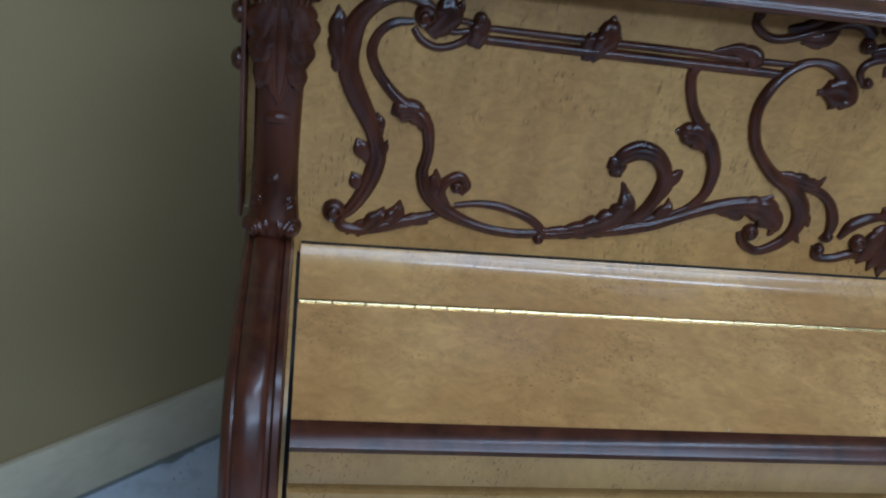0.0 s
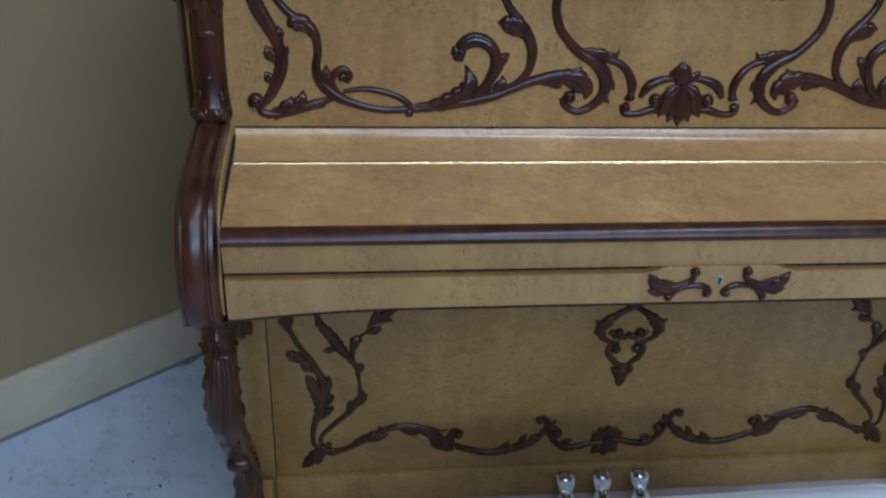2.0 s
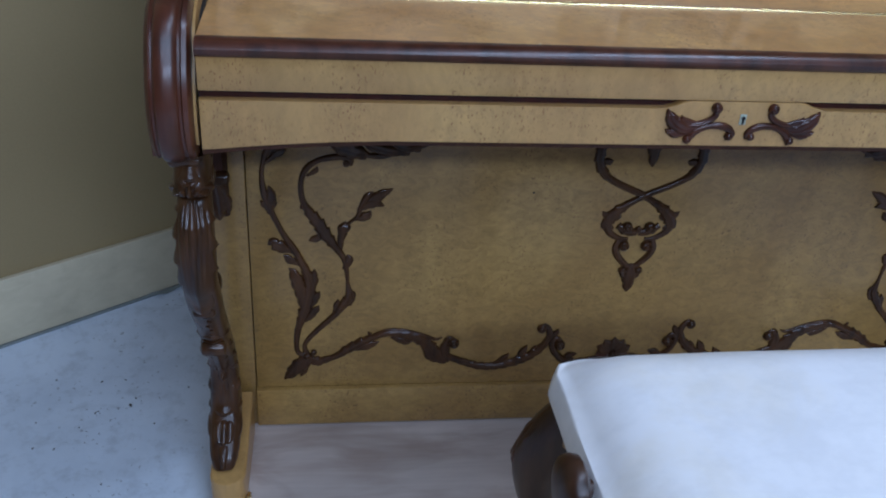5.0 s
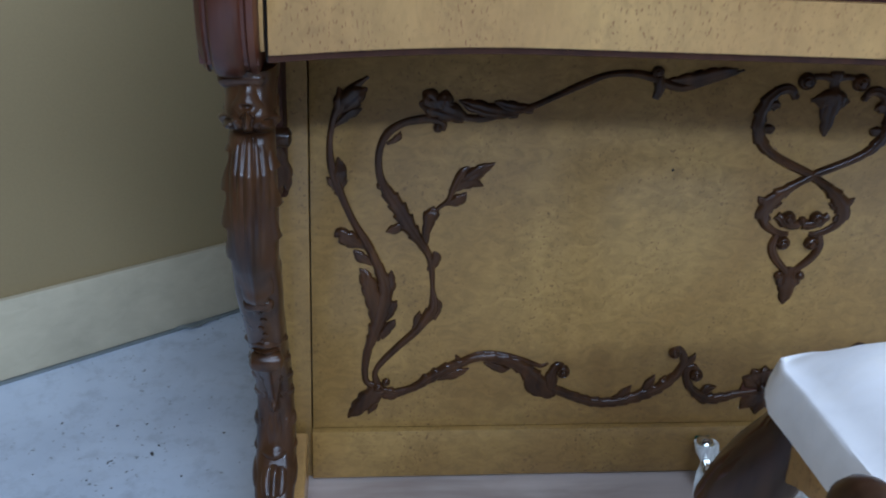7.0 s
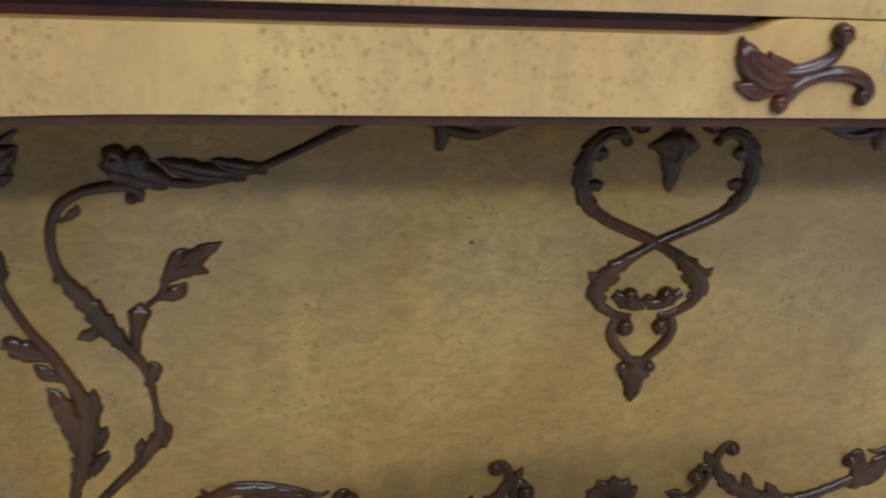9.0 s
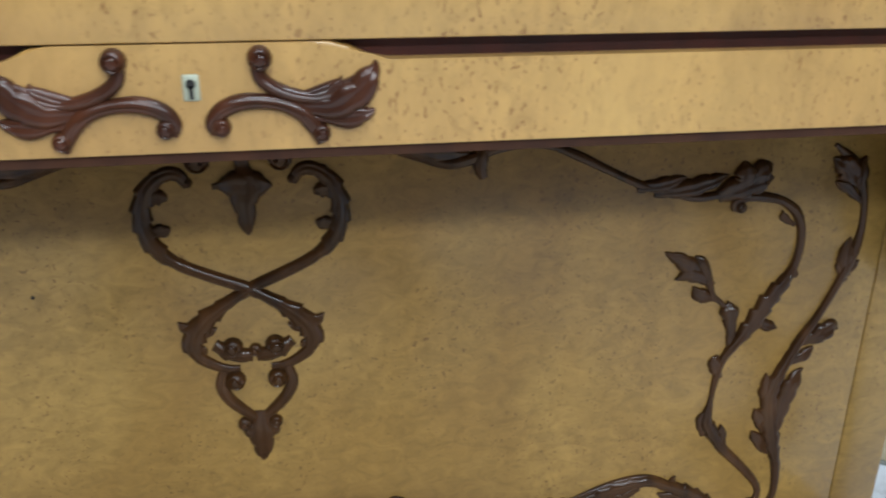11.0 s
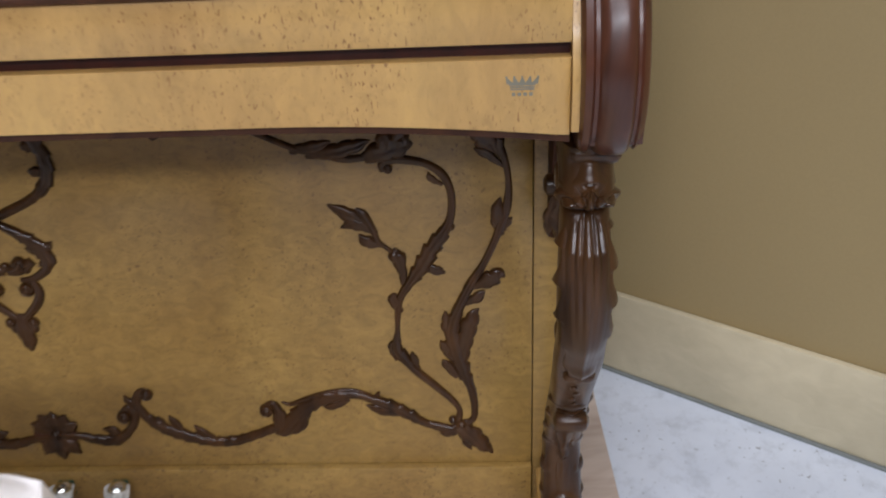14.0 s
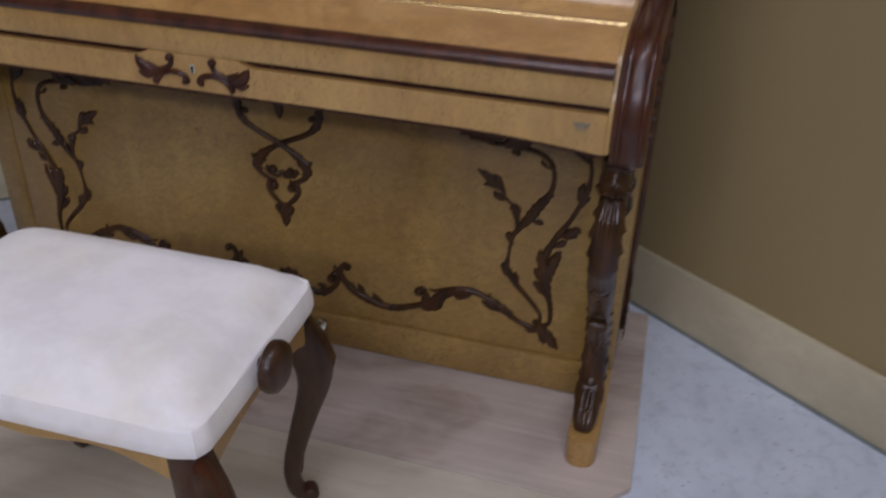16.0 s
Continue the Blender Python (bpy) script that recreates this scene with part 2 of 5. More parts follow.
def skin(bm, rings, closed=True, caps=True):
    rows = [[bm.verts.new(p) for p in ring] for ring in rings]
    n = len(rows[0])
    for a, b in zip(rows, rows[1:]):
        for i in range(n if closed else n - 1):
            bm.faces.new((a[i], a[(i + 1) % n], b[(i + 1) % n], b[i]))
    if caps and closed:
        bm.faces.new(rows[0][::-1])
        bm.faces.new(rows[-1])
    return rows


def skin_of(rings):
    """An open sheet over rows of points, as a mesh of its own."""
    bm = bmesh.new()
    skin(bm, rings, closed=False)
    return bm


def turned(bm, centre, axis, profile, sides=20):
    """A turned form: (distance along the axis, radius) from a centre."""
    axis = Vector(axis).normalized()
    side = axis.orthogonal().normalized()
    up = axis.cross(side)
    rings = []
    for d, r in profile:
        rings.append([Vector(centre) + axis * d + (side * math.cos(a) + up * math.sin(a)) * max(r, 1e-4) for a in (2 * math.pi * i / sides for i in range(sides))])
    skin(bm, rings)
    return bm


class Carving:
    """Relief carved of strokes and beads in millimetres (across, up, width), laid on a surface; mirrored to the other side on demand."""

    def __init__(self, surface, mirror=False, depth=1.0, middle=0.0, rise=0.0, apart=None, wood=None, high=7.5):
        self.bm, self.surface, self.mirror, self.depth, self.middle, self.rise, self.apart = bmesh.new(), surface, mirror, depth, middle, rise, apart
        self.wood, self.high = wood or CARVED, high

    def lift(self):
        """Where the pieces are apart, each becomes a part of its own."""
        if self.apart:
            bmesh.ops.remove_doubles(self.bm, verts=self.bm.verts[:], dist=1e-6)
            part(self.apart[0], self.bm, self.wood, self.apart[1])
            self.bm = bmesh.new()
        return self

    def put(self, x, z, h):
        x, z, h = x / 1000, z / 1000, h / 1000 * self.depth
        return self.surface(self.middle - x if self.mirror else x, z + self.rise * self.mirror, h)

    def stroke(self, points, leaf):
        """A tapering ridge along a line; a leaf has saw-toothed edges, a sunk vein and a raised, curling tip."""
        if leaf:
            (x0, z0, w0), (x1, z1, _) = points[:2]
            back = 5.0 / max(1.0, math.hypot(x1 - x0, z1 - z0))
            points = ((x0 - (x1 - x0) * back, z0 - (z1 - z0) * back, w0 * 0.8),) + tuple(points)
        line = smooth_line(points, 12)
        total = len(line) - 1
        run = np.concatenate([[0.0], np.cumsum([np.linalg.norm(b[:2] - a[:2]) for a, b in zip(line, line[1:])])])
        long = max(run[-1], 1e-6)
        wide = max(p[2] for p in line)
        teeth = max(2, round(long / 19.0)) if leaf and wide > 4.5 and long > 12 else 0
        rings = []
        for i, p in enumerate(line):
            ahead = line[min(i + 1, total)][:2] - line[max(i - 1, 0)][:2]
            ahead = ahead / (np.linalg.norm(ahead) + 1e-9)
            across = np.array((-ahead[1], ahead[0]))
            t = run[i] / long
            half = max(p[2], 1.2) * (0.96 if leaf else 0.69)
            sides = [1.0, 1.0]
            if leaf and t > 0.5:
                half = max(half, 0.36 * wide) * math.sqrt(max(0.02, 1 - (max(0.0, t - 0.80) / 0.20) ** 2))
            if teeth and 0.06 < t < 0.97:
                sides = [0.80 + 0.30 * (0.6 * ((t * teeth + phase) % 1.0) + 0.55 * abs(math.sin(math.pi * (t * teeth + phase)))) for phase in (0.0, 0.42)]
            if not leaf and self.wood is RELIEF and p[2] > 9.5 and 0.08 < t < 0.92:
                sides = [0.86 + 0.36 * ((run[i] / 17.0 + phase) % 1.0) ** 1.5 * min(1.0, (p[2] - 9.5) / 3.0) for phase in (0.0, 0.5)]
            high = min(max(half * (0.62 if leaf else 1.0), 3.0), self.high) * (0.70 + 0.30 * math.sin(math.pi * min(1, max(0.08, t * 0.9 + 0.08))))
            if leaf:
                high *= 1.0 + 0.35 * math.exp(-(((t - 0.86) / 0.12) ** 2))
            ring = []
            for u in (-1.0, -0.94, -0.78, -0.6, -0.4, -0.2, 0.0, 0.2, 0.4, 0.6, 0.78, 0.94, 1.0):
                body = max(0.0, 1 - u ** 4) ** 0.6
                if leaf:
                    body *= 0.94 + 0.10 * u - 0.13 * math.exp(-((u / 0.18) ** 2))
                elif half > 3.0:
                    body = math.sqrt(max(0.0, 1 - u * u)) * (0.98 - 0.20 * math.exp(-(((u + 0.30) / 0.16) ** 2)))
                q = p[:2] + across * half * u * sides[u > 0]
                ring.append(self.put(q[0], q[1], high * body if abs(u) < 1 else -1.5))
            rings.append(ring)
        skin(self.bm, rings, closed=False)
        for ring in (rings[0], rings[-1]):
            self.bm.faces.new([self.bm.verts.new(v) for v in ring])

    def vine(self, *points):
        self.stroke(points, False)
        return self.lift()

    def leaf(self, *points):
        self.stroke(points, True)
        return self.lift()

    def bead(self, x, z, wide):
        """A small rolled curl: a low knob with a spiral groove that opens to one side."""
        r = wide / 2
        rings = []
        for k in range(10):
            rho = 1 - k / 9.5
            ring = []
            for i in range(18):
                a = 2 * math.pi * i / 18
                lobe = 1.0 + 0.10 * math.cos(a - 0.7)
                high = min(r * 0.80, 8) * (1 - rho ** 4) ** 0.6 + min(r * 0.2, 1.5)
                high -= r * 0.26 * math.exp(-(((rho - 0.38 - 0.32 * i / 18) / 0.09) ** 2))
                ring.append(self.put(x + r * rho * lobe * math.cos(a), z + r * rho * lobe * math.sin(a), -1.5 if k == 0 else high))
            rings.append(ring)
        skin(self.bm, rings)
        return self.lift()

    def done(self, name, parent, label=""):
        bmesh.ops.remove_doubles(self.bm, verts=self.bm.verts[:], dist=1e-6)
        return part(name, self.bm, self.wood, parent, label)


# ---- room ----
CORNER = Vector((-0.1477, 1.0205))
LEFT_END, RIGHT_END = Vector((-6.0, -3.164)), Vector((4.5, -2.237))
HEIGHT = 4.0


def wall_run(name, a, b, label):
    """A straight wall with its face from a to b, 0.1 m thick, and a pale skirting board with a dark joint at the floor."""
    along = (b - a).normalized()
    out = Vector((along.y, -along.x))
    if out.dot(-(a + b) / 2 + Vector((0, -1.2))) > 0:
        out = -out
    bm = bmesh.new()
    prism(bm, [tuple(p) for p in (a, b, b + out * 0.1, a + out * 0.1)], "z", 0, HEIGHT)
    tagged(part(name, bm, WALL, label=label, smooth=False), category="wall", kind="structure")
    return along, out


for name, a, b in (("wall_left", LEFT_END, CORNER), ("wall_right", CORNER, RIGHT_END), ("wall_side_left", Vector((-6.0, -8.0)), LEFT_END), ("wall_side_right", RIGHT_END, Vector((4.5, -8.0))), ("wall_back", Vector((-6.0, -8.0)), Vector((4.5, -8.0)))):
    along, out = wall_run(name, a, b, "plain tan painted wall of the room")
    if name in ("wall_left", "wall_right"):
        inner = -out
        lift = [tuple(p) for p in (a + inner * 0.001, b + inner * 0.001, b + inner * 0.013, a + inner * 0.013)]
        bm = prism(bmesh.new(), lift, "z", 0.006, 0.150 if name == "wall_left" else 0.156, bevel=0.002)
        tagged(part("baseboard", bm, PALE_WOOD, label="wide pale wooden skirting board along the tan wall"), category="skirting board", kind="structure")
        strip = [tuple(p) for p in (a + inner * 0.001, b + inner * 0.001, b + inner * 0.017, a + inner * 0.017)]
        bm = prism(bmesh.new(), strip, "z", 0.0005, 0.0055)
        tagged(part("trim", bm, SEAL, label="grey joint strip under the skirting board"), category="joint strip", kind="structure")

bm = boxed(-6.2, 4.7, -8.2, 1.2, -0.1, 0.0)
tagged(part("floor", bm, CONCRETE, label="pale blue-grey concrete floor with dark specks and pits", smooth=False), category="floor", kind="structure")
bm = boxed(-6.2, 4.7, -8.2, 1.2, HEIGHT, HEIGHT + 0.1)
tagged(part("ceiling", bm, CEILING, label="plain grey ceiling", smooth=False), category="ceiling", kind="structure")

# Plywood sheets on the concrete, under piano and stool
bm = prism(bmesh.new(), [(-0.70, 0.345), (0.765, 0.343), (0.784, -0.237), (0.742, -0.277), (0.739, -0.2945), (-0.70, -0.2985)], "z", 0.0, 0.012, bevel=0.0015)
tagged(part("plywood_sheet", bm, BOARD, label="pinkish plywood sheet with a clipped corner, laid under the piano"), category="plywood sheet", group="plywood sheets on the floor")
bm = prism(bmesh.new(), [(-0.70, -0.2995), (0.70, -0.2955), (0.69, -1.45), (-0.70, -1.45)], "z", 0.0, 0.011, bevel=0.0015)
tagged(part("plywood_sheet", bm, PLY_PALE, label="paler plywood sheet under the stool, butted to another"), category="plywood sheet", group="plywood sheets on the floor")

# ---- upright piano ----
piano = thing("upright_piano", "upright piano in golden figured maple with dark carved mahogany scrolls", "piano")
FRONT = 0.0            # face of the lower panel
SLIP = -0.272          # face of the key slip


def lower_face(x, z, h):
    return Vector((x, FRONT - h, z))


def upper_y(z):
    return -0.024 + 0.12 * (z - 0.85)


def upper_face(x, z, h):
    return Vector((x, upper_y(z) - h, z))


def slip_face(x, z, h):
    return Vector((x, SLIP - 0.001 - h, z))


# Case
for s in (-1, 1):
    part("side_panel", boxed(s * 0.681, s * 0.707, 0.012, 0.240, 0.012, 1.130, bevel=0.0015), MAPLE_LOW, piano)
    part("side_panel", boxed(s * 0.7055, s * (0.7300 if s < 0 else 0.7415), 0.010, 0.240, 0.857, 1.140, bevel=0.003), MAPLE, piano).location.x = -0.0065 * (s > 0)
    part("stile", boxed(s * (0.6490 if s < 0 else 0.6500), s * 0.7075, 0.0, 0.030, 0.0125, 0.662, bevel=0.0015), MAPLE_LOW, piano)
    post = part("back_post", boxed(s * 0.7072, s * 0.7185, 0.186, 0.238, 0.062, 0.855, bevel=0.004, segments=3), MAHOGANY, piano, "dark mahogany post down the side")
    post.location.x = -0.002 * (s > 0)
    c = Carving(apart=("curl", post), surface=lambda x, z, h, s=s: Vector((s * (0.7180 + h * 0.4), 0.236 + x, z)))
    for z in (60, 84, 118, 150, 186, 690, 730, 770):
        c.leaf((-30, z, 6), (-46, z + 12, 14), (-62, z + 28, 4)).bead(-52, z, 20)
    c.leaf((-40, 40, 8), (-40, 120, 14), (-30, 210, 3)).leaf((-40, 680, 6), (-40, 740, 14), (-40, 800, 3))
    edge = part("edge_moulding", boxed(s * (0.7302 if s < 0 else 0.7417), s * (0.7350 if s < 0 else 0.747), -0.012, 0.03, 0.858, 1.140, bevel=0.002), MAHOGANY, piano)
    edge.location.x = -0.0065 * (s > 0)
    for z in (1.072, 1.026):
        part("knob", turned(bmesh.new(), (s * (0.7330 if s < 0 else 0.744), 0.0, z), (s, 0, 0), [(0, 0.011), (0.005, 0.0115), (0.010, 0.008), (0.012, 0.003)], 14), CARVED, edge)
part("back_panel", boxed(-0.7050, 0.7050, 0.2405, 0.255, 0.05, 1.140), MAHOGANY, piano)

# Lid, front edge in dark mahogany
bm = prism(bmesh.new(), [(-0.058, 1.1425), (-0.070, 1.1428), (-0.0765, 1.1442), (-0.0797, 1.1468), (-0.0800, 1.1498), (-0.0782, 1.1530), (-0.0745, 1.1560), (-0.0690, 1.1587), (-0.0630, 1.1606), (-0.0580, 1.1617), (-0.0555, 1.1622), (-0.0545, 1.1638), (-0.0520, 1.1642), (0.262, 1.1642), (0.262, 1.1425)], "x", -0.767, 0.764, bevel=0.008, segments=4)
lid = part("lid", bm, MAHOGANY, piano, "dark mahogany lid with a sloping rounded front edge")
part("lid_top", boxed(-0.748, 0.745, -0.0515, 0.261, 1.1635, 1.1660, bevel=0.0008), MAPLE_SHEEN, lid, "golden maple top of the lid")

# Upper panel, leaning slightly back
bm = bmesh.new()
prism(bm, [(upper_y(0.822), 0.822), (upper_y(1.1415), 1.1415), (upper_y(1.1415) + 0.02, 1.1415), (upper_y(0.822) + 0.02, 0.822)], "x", -0.697, 0.697)
upper_panel = part("upper_panel", bm, MAPLE, piano, "upper front panel of figured golden maple")

# Lower panel, plinth and dark gaps
lower_panel = part("lower_panel", boxed(-0.6472, 0.6488, 0.0, 0.022, 0.0965, 0.664, bevel=0.001), MAPLE_LOW, piano, "lower front panel of figured golden maple")
plinth = part("plinth", boxed(-0.6485, 0.6488, -0.0095, 0.022, 0.0155, 0.0952, bevel=0.0018), MAPLE_LOW, piano, "maple plinth board pierced for the pedals")
part("gap_lining", boxed(-0.6500, 0.6500, 0.0225, 0.030, 0.0125, 0.664), BLACK, piano)

# Key bed and slip
part("key_bed", boxed(-0.669, 0.669, -0.252, 0.0, 0.694, 0.740), MAHOGANY, piano)


def slip_bottom(x):
    """The lower edge dips towards the cheeks."""
    t = min(1.0, max(0.0, (abs(x) - 0.43) / 0.24))
    return 0.6885 - 0.0145 * t ** 1.8


def slip_top(x):
    t = min(1.0, max(0.0, (0.104 - abs(x)) / 0.030))
    return 0.7368 + 0.0106 * t * t * (3 - 2 * t)


SLIP_L, SLIP_R = -0.6680, 0.6604
xs = [SLIP_L + (SLIP_R - SLIP_L) * i / 120 for i in range(121)]
outline = [(x, slip_bottom(x)) for x in xs] + [(x, slip_top(x)) for x in reversed(xs)]
slip = part("key_slip", prism(bmesh.new(), outline, "y", SLIP, SLIP + 0.020, bevel=0.0018), MAPLE_SLIP, piano, "flecked maple key slip with a curved lower edge")
outline = [(x, slip_bottom(x) - 0.0065) for x in xs] + [(x, slip_bottom(x) - 0.0003) for x in reversed(xs)]
part("lower_edging", prism(bmesh.new(), outline, "y", SLIP + 0.003, SLIP + 0.026), EDGING, slip)
part("reveal", boxed(SLIP_L, SLIP_R, SLIP + 0.013, SLIP + 0.0185, 0.7345, 0.753), REVEAL, piano, "dark red reveal between the slip boards")
part("fall_front", boxed(SLIP_L, SLIP_R, SLIP, SLIP + 0.018, 0.7480, 0.789, bevel=0.0015), MAPLE_SLIP, piano)
bm = prism(bmesh.new(), [(SLIP + 0.016, 0.7892), (SLIP - 0.002, 0.7892), (SLIP - 0.006, 0.793), (SLIP - 0.007, 0.799), (SLIP - 0.003, 0.805), (SLIP + 0.005, 0.8085), (SLIP + 0.016, 0.8085)], "x", SLIP_L, SLIP_R)
part("fall_moulding", bm, MAHOGANY, piano, "dark rounded moulding along the fall")

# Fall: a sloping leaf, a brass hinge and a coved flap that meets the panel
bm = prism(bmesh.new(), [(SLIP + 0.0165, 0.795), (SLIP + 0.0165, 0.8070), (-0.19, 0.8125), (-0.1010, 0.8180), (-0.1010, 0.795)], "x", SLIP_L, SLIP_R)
fall = part("fall", bm, MAPLE_SHEEN, piano, "closed key fall of warm figured maple, sheen put into its colour")
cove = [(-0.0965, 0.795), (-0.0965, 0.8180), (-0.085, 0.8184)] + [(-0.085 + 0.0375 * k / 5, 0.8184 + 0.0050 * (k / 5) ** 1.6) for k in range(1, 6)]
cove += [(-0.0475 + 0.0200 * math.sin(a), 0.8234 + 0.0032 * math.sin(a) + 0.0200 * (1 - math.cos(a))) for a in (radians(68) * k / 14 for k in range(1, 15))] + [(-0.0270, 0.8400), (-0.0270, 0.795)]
part("fall_flap", prism(bmesh.new(), cove, "x", SLIP_L, SLIP_R), MAPLE_SHEEN, piano)
part("panel_gap", boxed(SLIP_L, SLIP_R, -0.0268, -0.0205, 0.8386, 0.8420), BLACK, piano)
hinge = part("hinge_leaf", boxed(SLIP_L + 0.001, SLIP_R - 0.001, -0.1020, -0.0955, 0.800, 0.8183), BRASS, fall, "brass continuous hinge")
knuckle = part("knuckle", turned(bmesh.new(), (0, 0, 0), (1, 0, 0), [(0, 0.0019), (0.0004, 0.0028), (0.0152, 0.0028), (0.0156, 0.0019)], 10), BRASS, hinge)
knuckle.location = (-0.6665, -0.0988, 0.8183)
for i in range(1, 80):
    copy = new("knuckle", knuckle.data)
    copy.parent = hinge
    copy.location = (-0.6665 + 0.01655 * i, -0.0988, 0.8183)

# Cheeks
cheek_line = [(-0.005, 0.858), (-0.06, 0.857), (-0.14, 0.854), (-0.205, 0.846), (-0.245, 0.827), (-0.270, 0.794), (-0.287, 0.755), (-0.293, 0.715), (-0.284, 0.678), (-0.260, 0.654), (-0.21, 0.649), (-0.005, 0.649)]
curve = [tuple(p) for p in smooth_line(cheek_line[:10], 5)] + [(-0.21, 0.654), (-0.005, 0.654)]
for s in (-1, 1):
    section = [(0.6765, -0.030), (0.6765, -0.007), (0.6788, -0.003), (0.6839, -0.0015), (0.6862, -0.0045), (0.6891, -0.0045), (0.6914, -0.001), (0.6965, 0.001), (0.7046, 0.0018), (0.7126, 0.001), (0.7154, -0.001), (0.7171, -0.0045), (0.7194, -0.0045), (0.7212, -0.003), (0.7252, -0.006), (0.7269, -0.010), (0.7269, -0.030)]
    fine = smooth_line(cheek_line[:11], 6)
    rings = []
    for i, p in enumerate(fine):
        d = fine[min(i + 1, len(fine) - 1)] - fine[max(i - 1, 0)]
        d = d / np.linalg.norm(d)
        rings.append([(s * x, p[0] + d[1] * h, p[1] - d[0] * h) for x, h in section])
    bm = bmesh.new()
    skin(bm, rings)
    core = [(y + 0.012 * (y < 0), z - 0.012) for y, z in cheek_line[:9]] + [(-0.250, 0.672), (-0.21, 0.668), (-0.005, 0.668)]
    prism(bm, [(y, z) for y, z in core], "x", s * 0.6768, s * 0.7265)
    cheek = part("cheek", bm, MAHOGANY, piano, "dark polished mahogany cheek with a moulded curved front")
    cheek.location.x = -0.0095 if s > 0 else 0.001
    c = Carving(lambda x, z, h, s=s: Vector((s * (0.7258 + h * (0.35 if s < 0 else 1.0)), x - 0.035, z - 0.004)))
    for y, z in ((-70, 832), (-98, 822), (-124, 806), (-140, 780), (-150, 752), (-154, 722), (-150, 694)):
        c.leaf((y + 16, z - 4, 6), (y, z, 16), (y - 20, z + 4, 4)).bead(y - 6, z - 12, 12)
    c.vine((-40, 835, 6), (-90, 822, 9), (-130, 785, 10), (-142, 735, 10), (-135, 672, 5))
    c.done("cheek_carving", cheek)
    back = 0.026 if s < 0 else 0.012
    inner = [(y + back, z - 0.012) for y, z in curve[:-2] if z > 0.69] + [(-0.262, 0.676), (-0.005, 0.676)]
    part("cheek_lining", prism(bmesh.new(), inner, "x", s * (0.6728 if s < 0 else 0.6702), s * 0.6762), MAPLE_SLIP, cheek)
    if s < 0:
        part("lining_gap", prism(bmesh.new(), [(y + 0.016, z - 0.016) for y, z in inner[:-2]] + [(-0.250, 0.684), (-0.005, 0.684)], "x", s * 0.6690, s * 0.6727), BLACK, cheek)


# Pilasters beside the upper panel: fluted cap, long acanthus, plain shaft, curled base
for s in (-1, 1):
    rings = []
    for z, half, deep in ((0.853, 0.024, 0.034), (0.858, 0.0265, 0.040), (0.868, 0.0265, 0.044), (0.880, 0.0250, 0.041), (0.894, 0.0235, 0.036), (0.93, 0.0222, 0.030), (0.97, 0.0222, 0.028), (1.01, 0.0228, 0.028), (1.05, 0.0240, 0.030), (1.09, 0.0255, 0.034), (1.11, 0.027, 0.038), (1.1405, 0.027, 0.036)):
        y0 = upper_y(z) + 0.012
        rings.append([(s * (0.698 + half * c), y0 - deep * (0.0 if abs(c) == 1 and k in (0, 8) else q), z) for k, (c, q) in enumerate(((-1, 0), (-1, 0.62), (-0.8, 0.86), (-0.4, 0.97), (0, 1.0), (0.4, 0.97), (0.8, 0.86), (1, 0.62), (1, 0)))])
    bm = bmesh.new()
    skin(bm, rings)
    pilaster = part("pilaster", bm, CARVED, piano, "dark carved mahogany pilaster with acanthus leaves")
    pilaster.location.x = -0.004 * (s > 0)

    def pilaster_face(x, z, h, s=s):
        bulge = 0.012 * math.exp(-(((z - 0.868) / 0.018) ** 2)) + 0.006 * math.exp(-(((z - 1.10) / 0.02) ** 2))
        u = min(1.0, abs(x) / 0.027)
        return Vector((s * (0.698 + x), upper_y(z) + 0.012 - (0.0285 + bulge) * (1 - 0.25 * u ** 3) - h, z))

    c = Carving(pilaster_face, depth=1.5, apart=("capital", pilaster))
    for x in (-24, -17.5, -11, -5.5, 0, 5.5, 11, 17.5, 24):
        c.vine((x * 0.86, 1084, 5), (x, 1096, 6.2), (x * 1.05, 1106, 6.5), (x * 1.02, 1114, 5))
    c.bead(-29, 1099, 18).bead(29, 1099, 18)
    c = Carving(pilaster_face, depth=0.75, apart=("leaf", pilaster))
    c.vine((0, 1084, 8), (0, 1052, 9), (0, 1022, 7), (0, 992, 3))
    for x in (-1, 1):
        c.vine((x * 5, 1084, 6), (x * 8, 1052, 7), (x * 6, 1020, 5), (x * 2, 996, 3))
        c.vine((x * 10, 1084, 6), (x * 13, 1056, 7), (x * 12, 1026, 5), (x * 6, 1002, 3))
        c.leaf((x * 12, 1086, 10), (x * 18, 1074, 14), (x * 23, 1060, 13), (x * 28, 1049, 5))
        c.leaf((x * 12, 1066, 9), (x * 17, 1050, 13), (x * 21, 1036, 11), (x * 24, 1027, 4))
        c.leaf((x * 10, 1044, 7), (x * 14, 1028, 10), (x * 17, 1015, 9), (x * 20, 1006, 4))
    c = Carving(pilaster_face, depth=0.9, apart=("curl", pilaster))
    c.vine((-11, 979, 6), (0, 980, 9), (11, 979, 6)).vine((-7, 914, 6), (0, 918, 10), (7, 914, 6))
    for x in (-4, 4):
        c.vine((x * 0.3, 908, 5), (x, 888, 7), (x * 2.2, 866, 6), (x * 2.6, 857, 4))
    for x in (-1, 1):
        c.vine((x * 6, 890, 5), (x * 11, 898, 7), (x * 15, 899, 7)).bead(x * 16, 895, 14)
        c.vine((x * 8, 862, 6), (x * 15, 872, 9), (x * 20, 873, 9)).bead(x * 21, 868, 18)

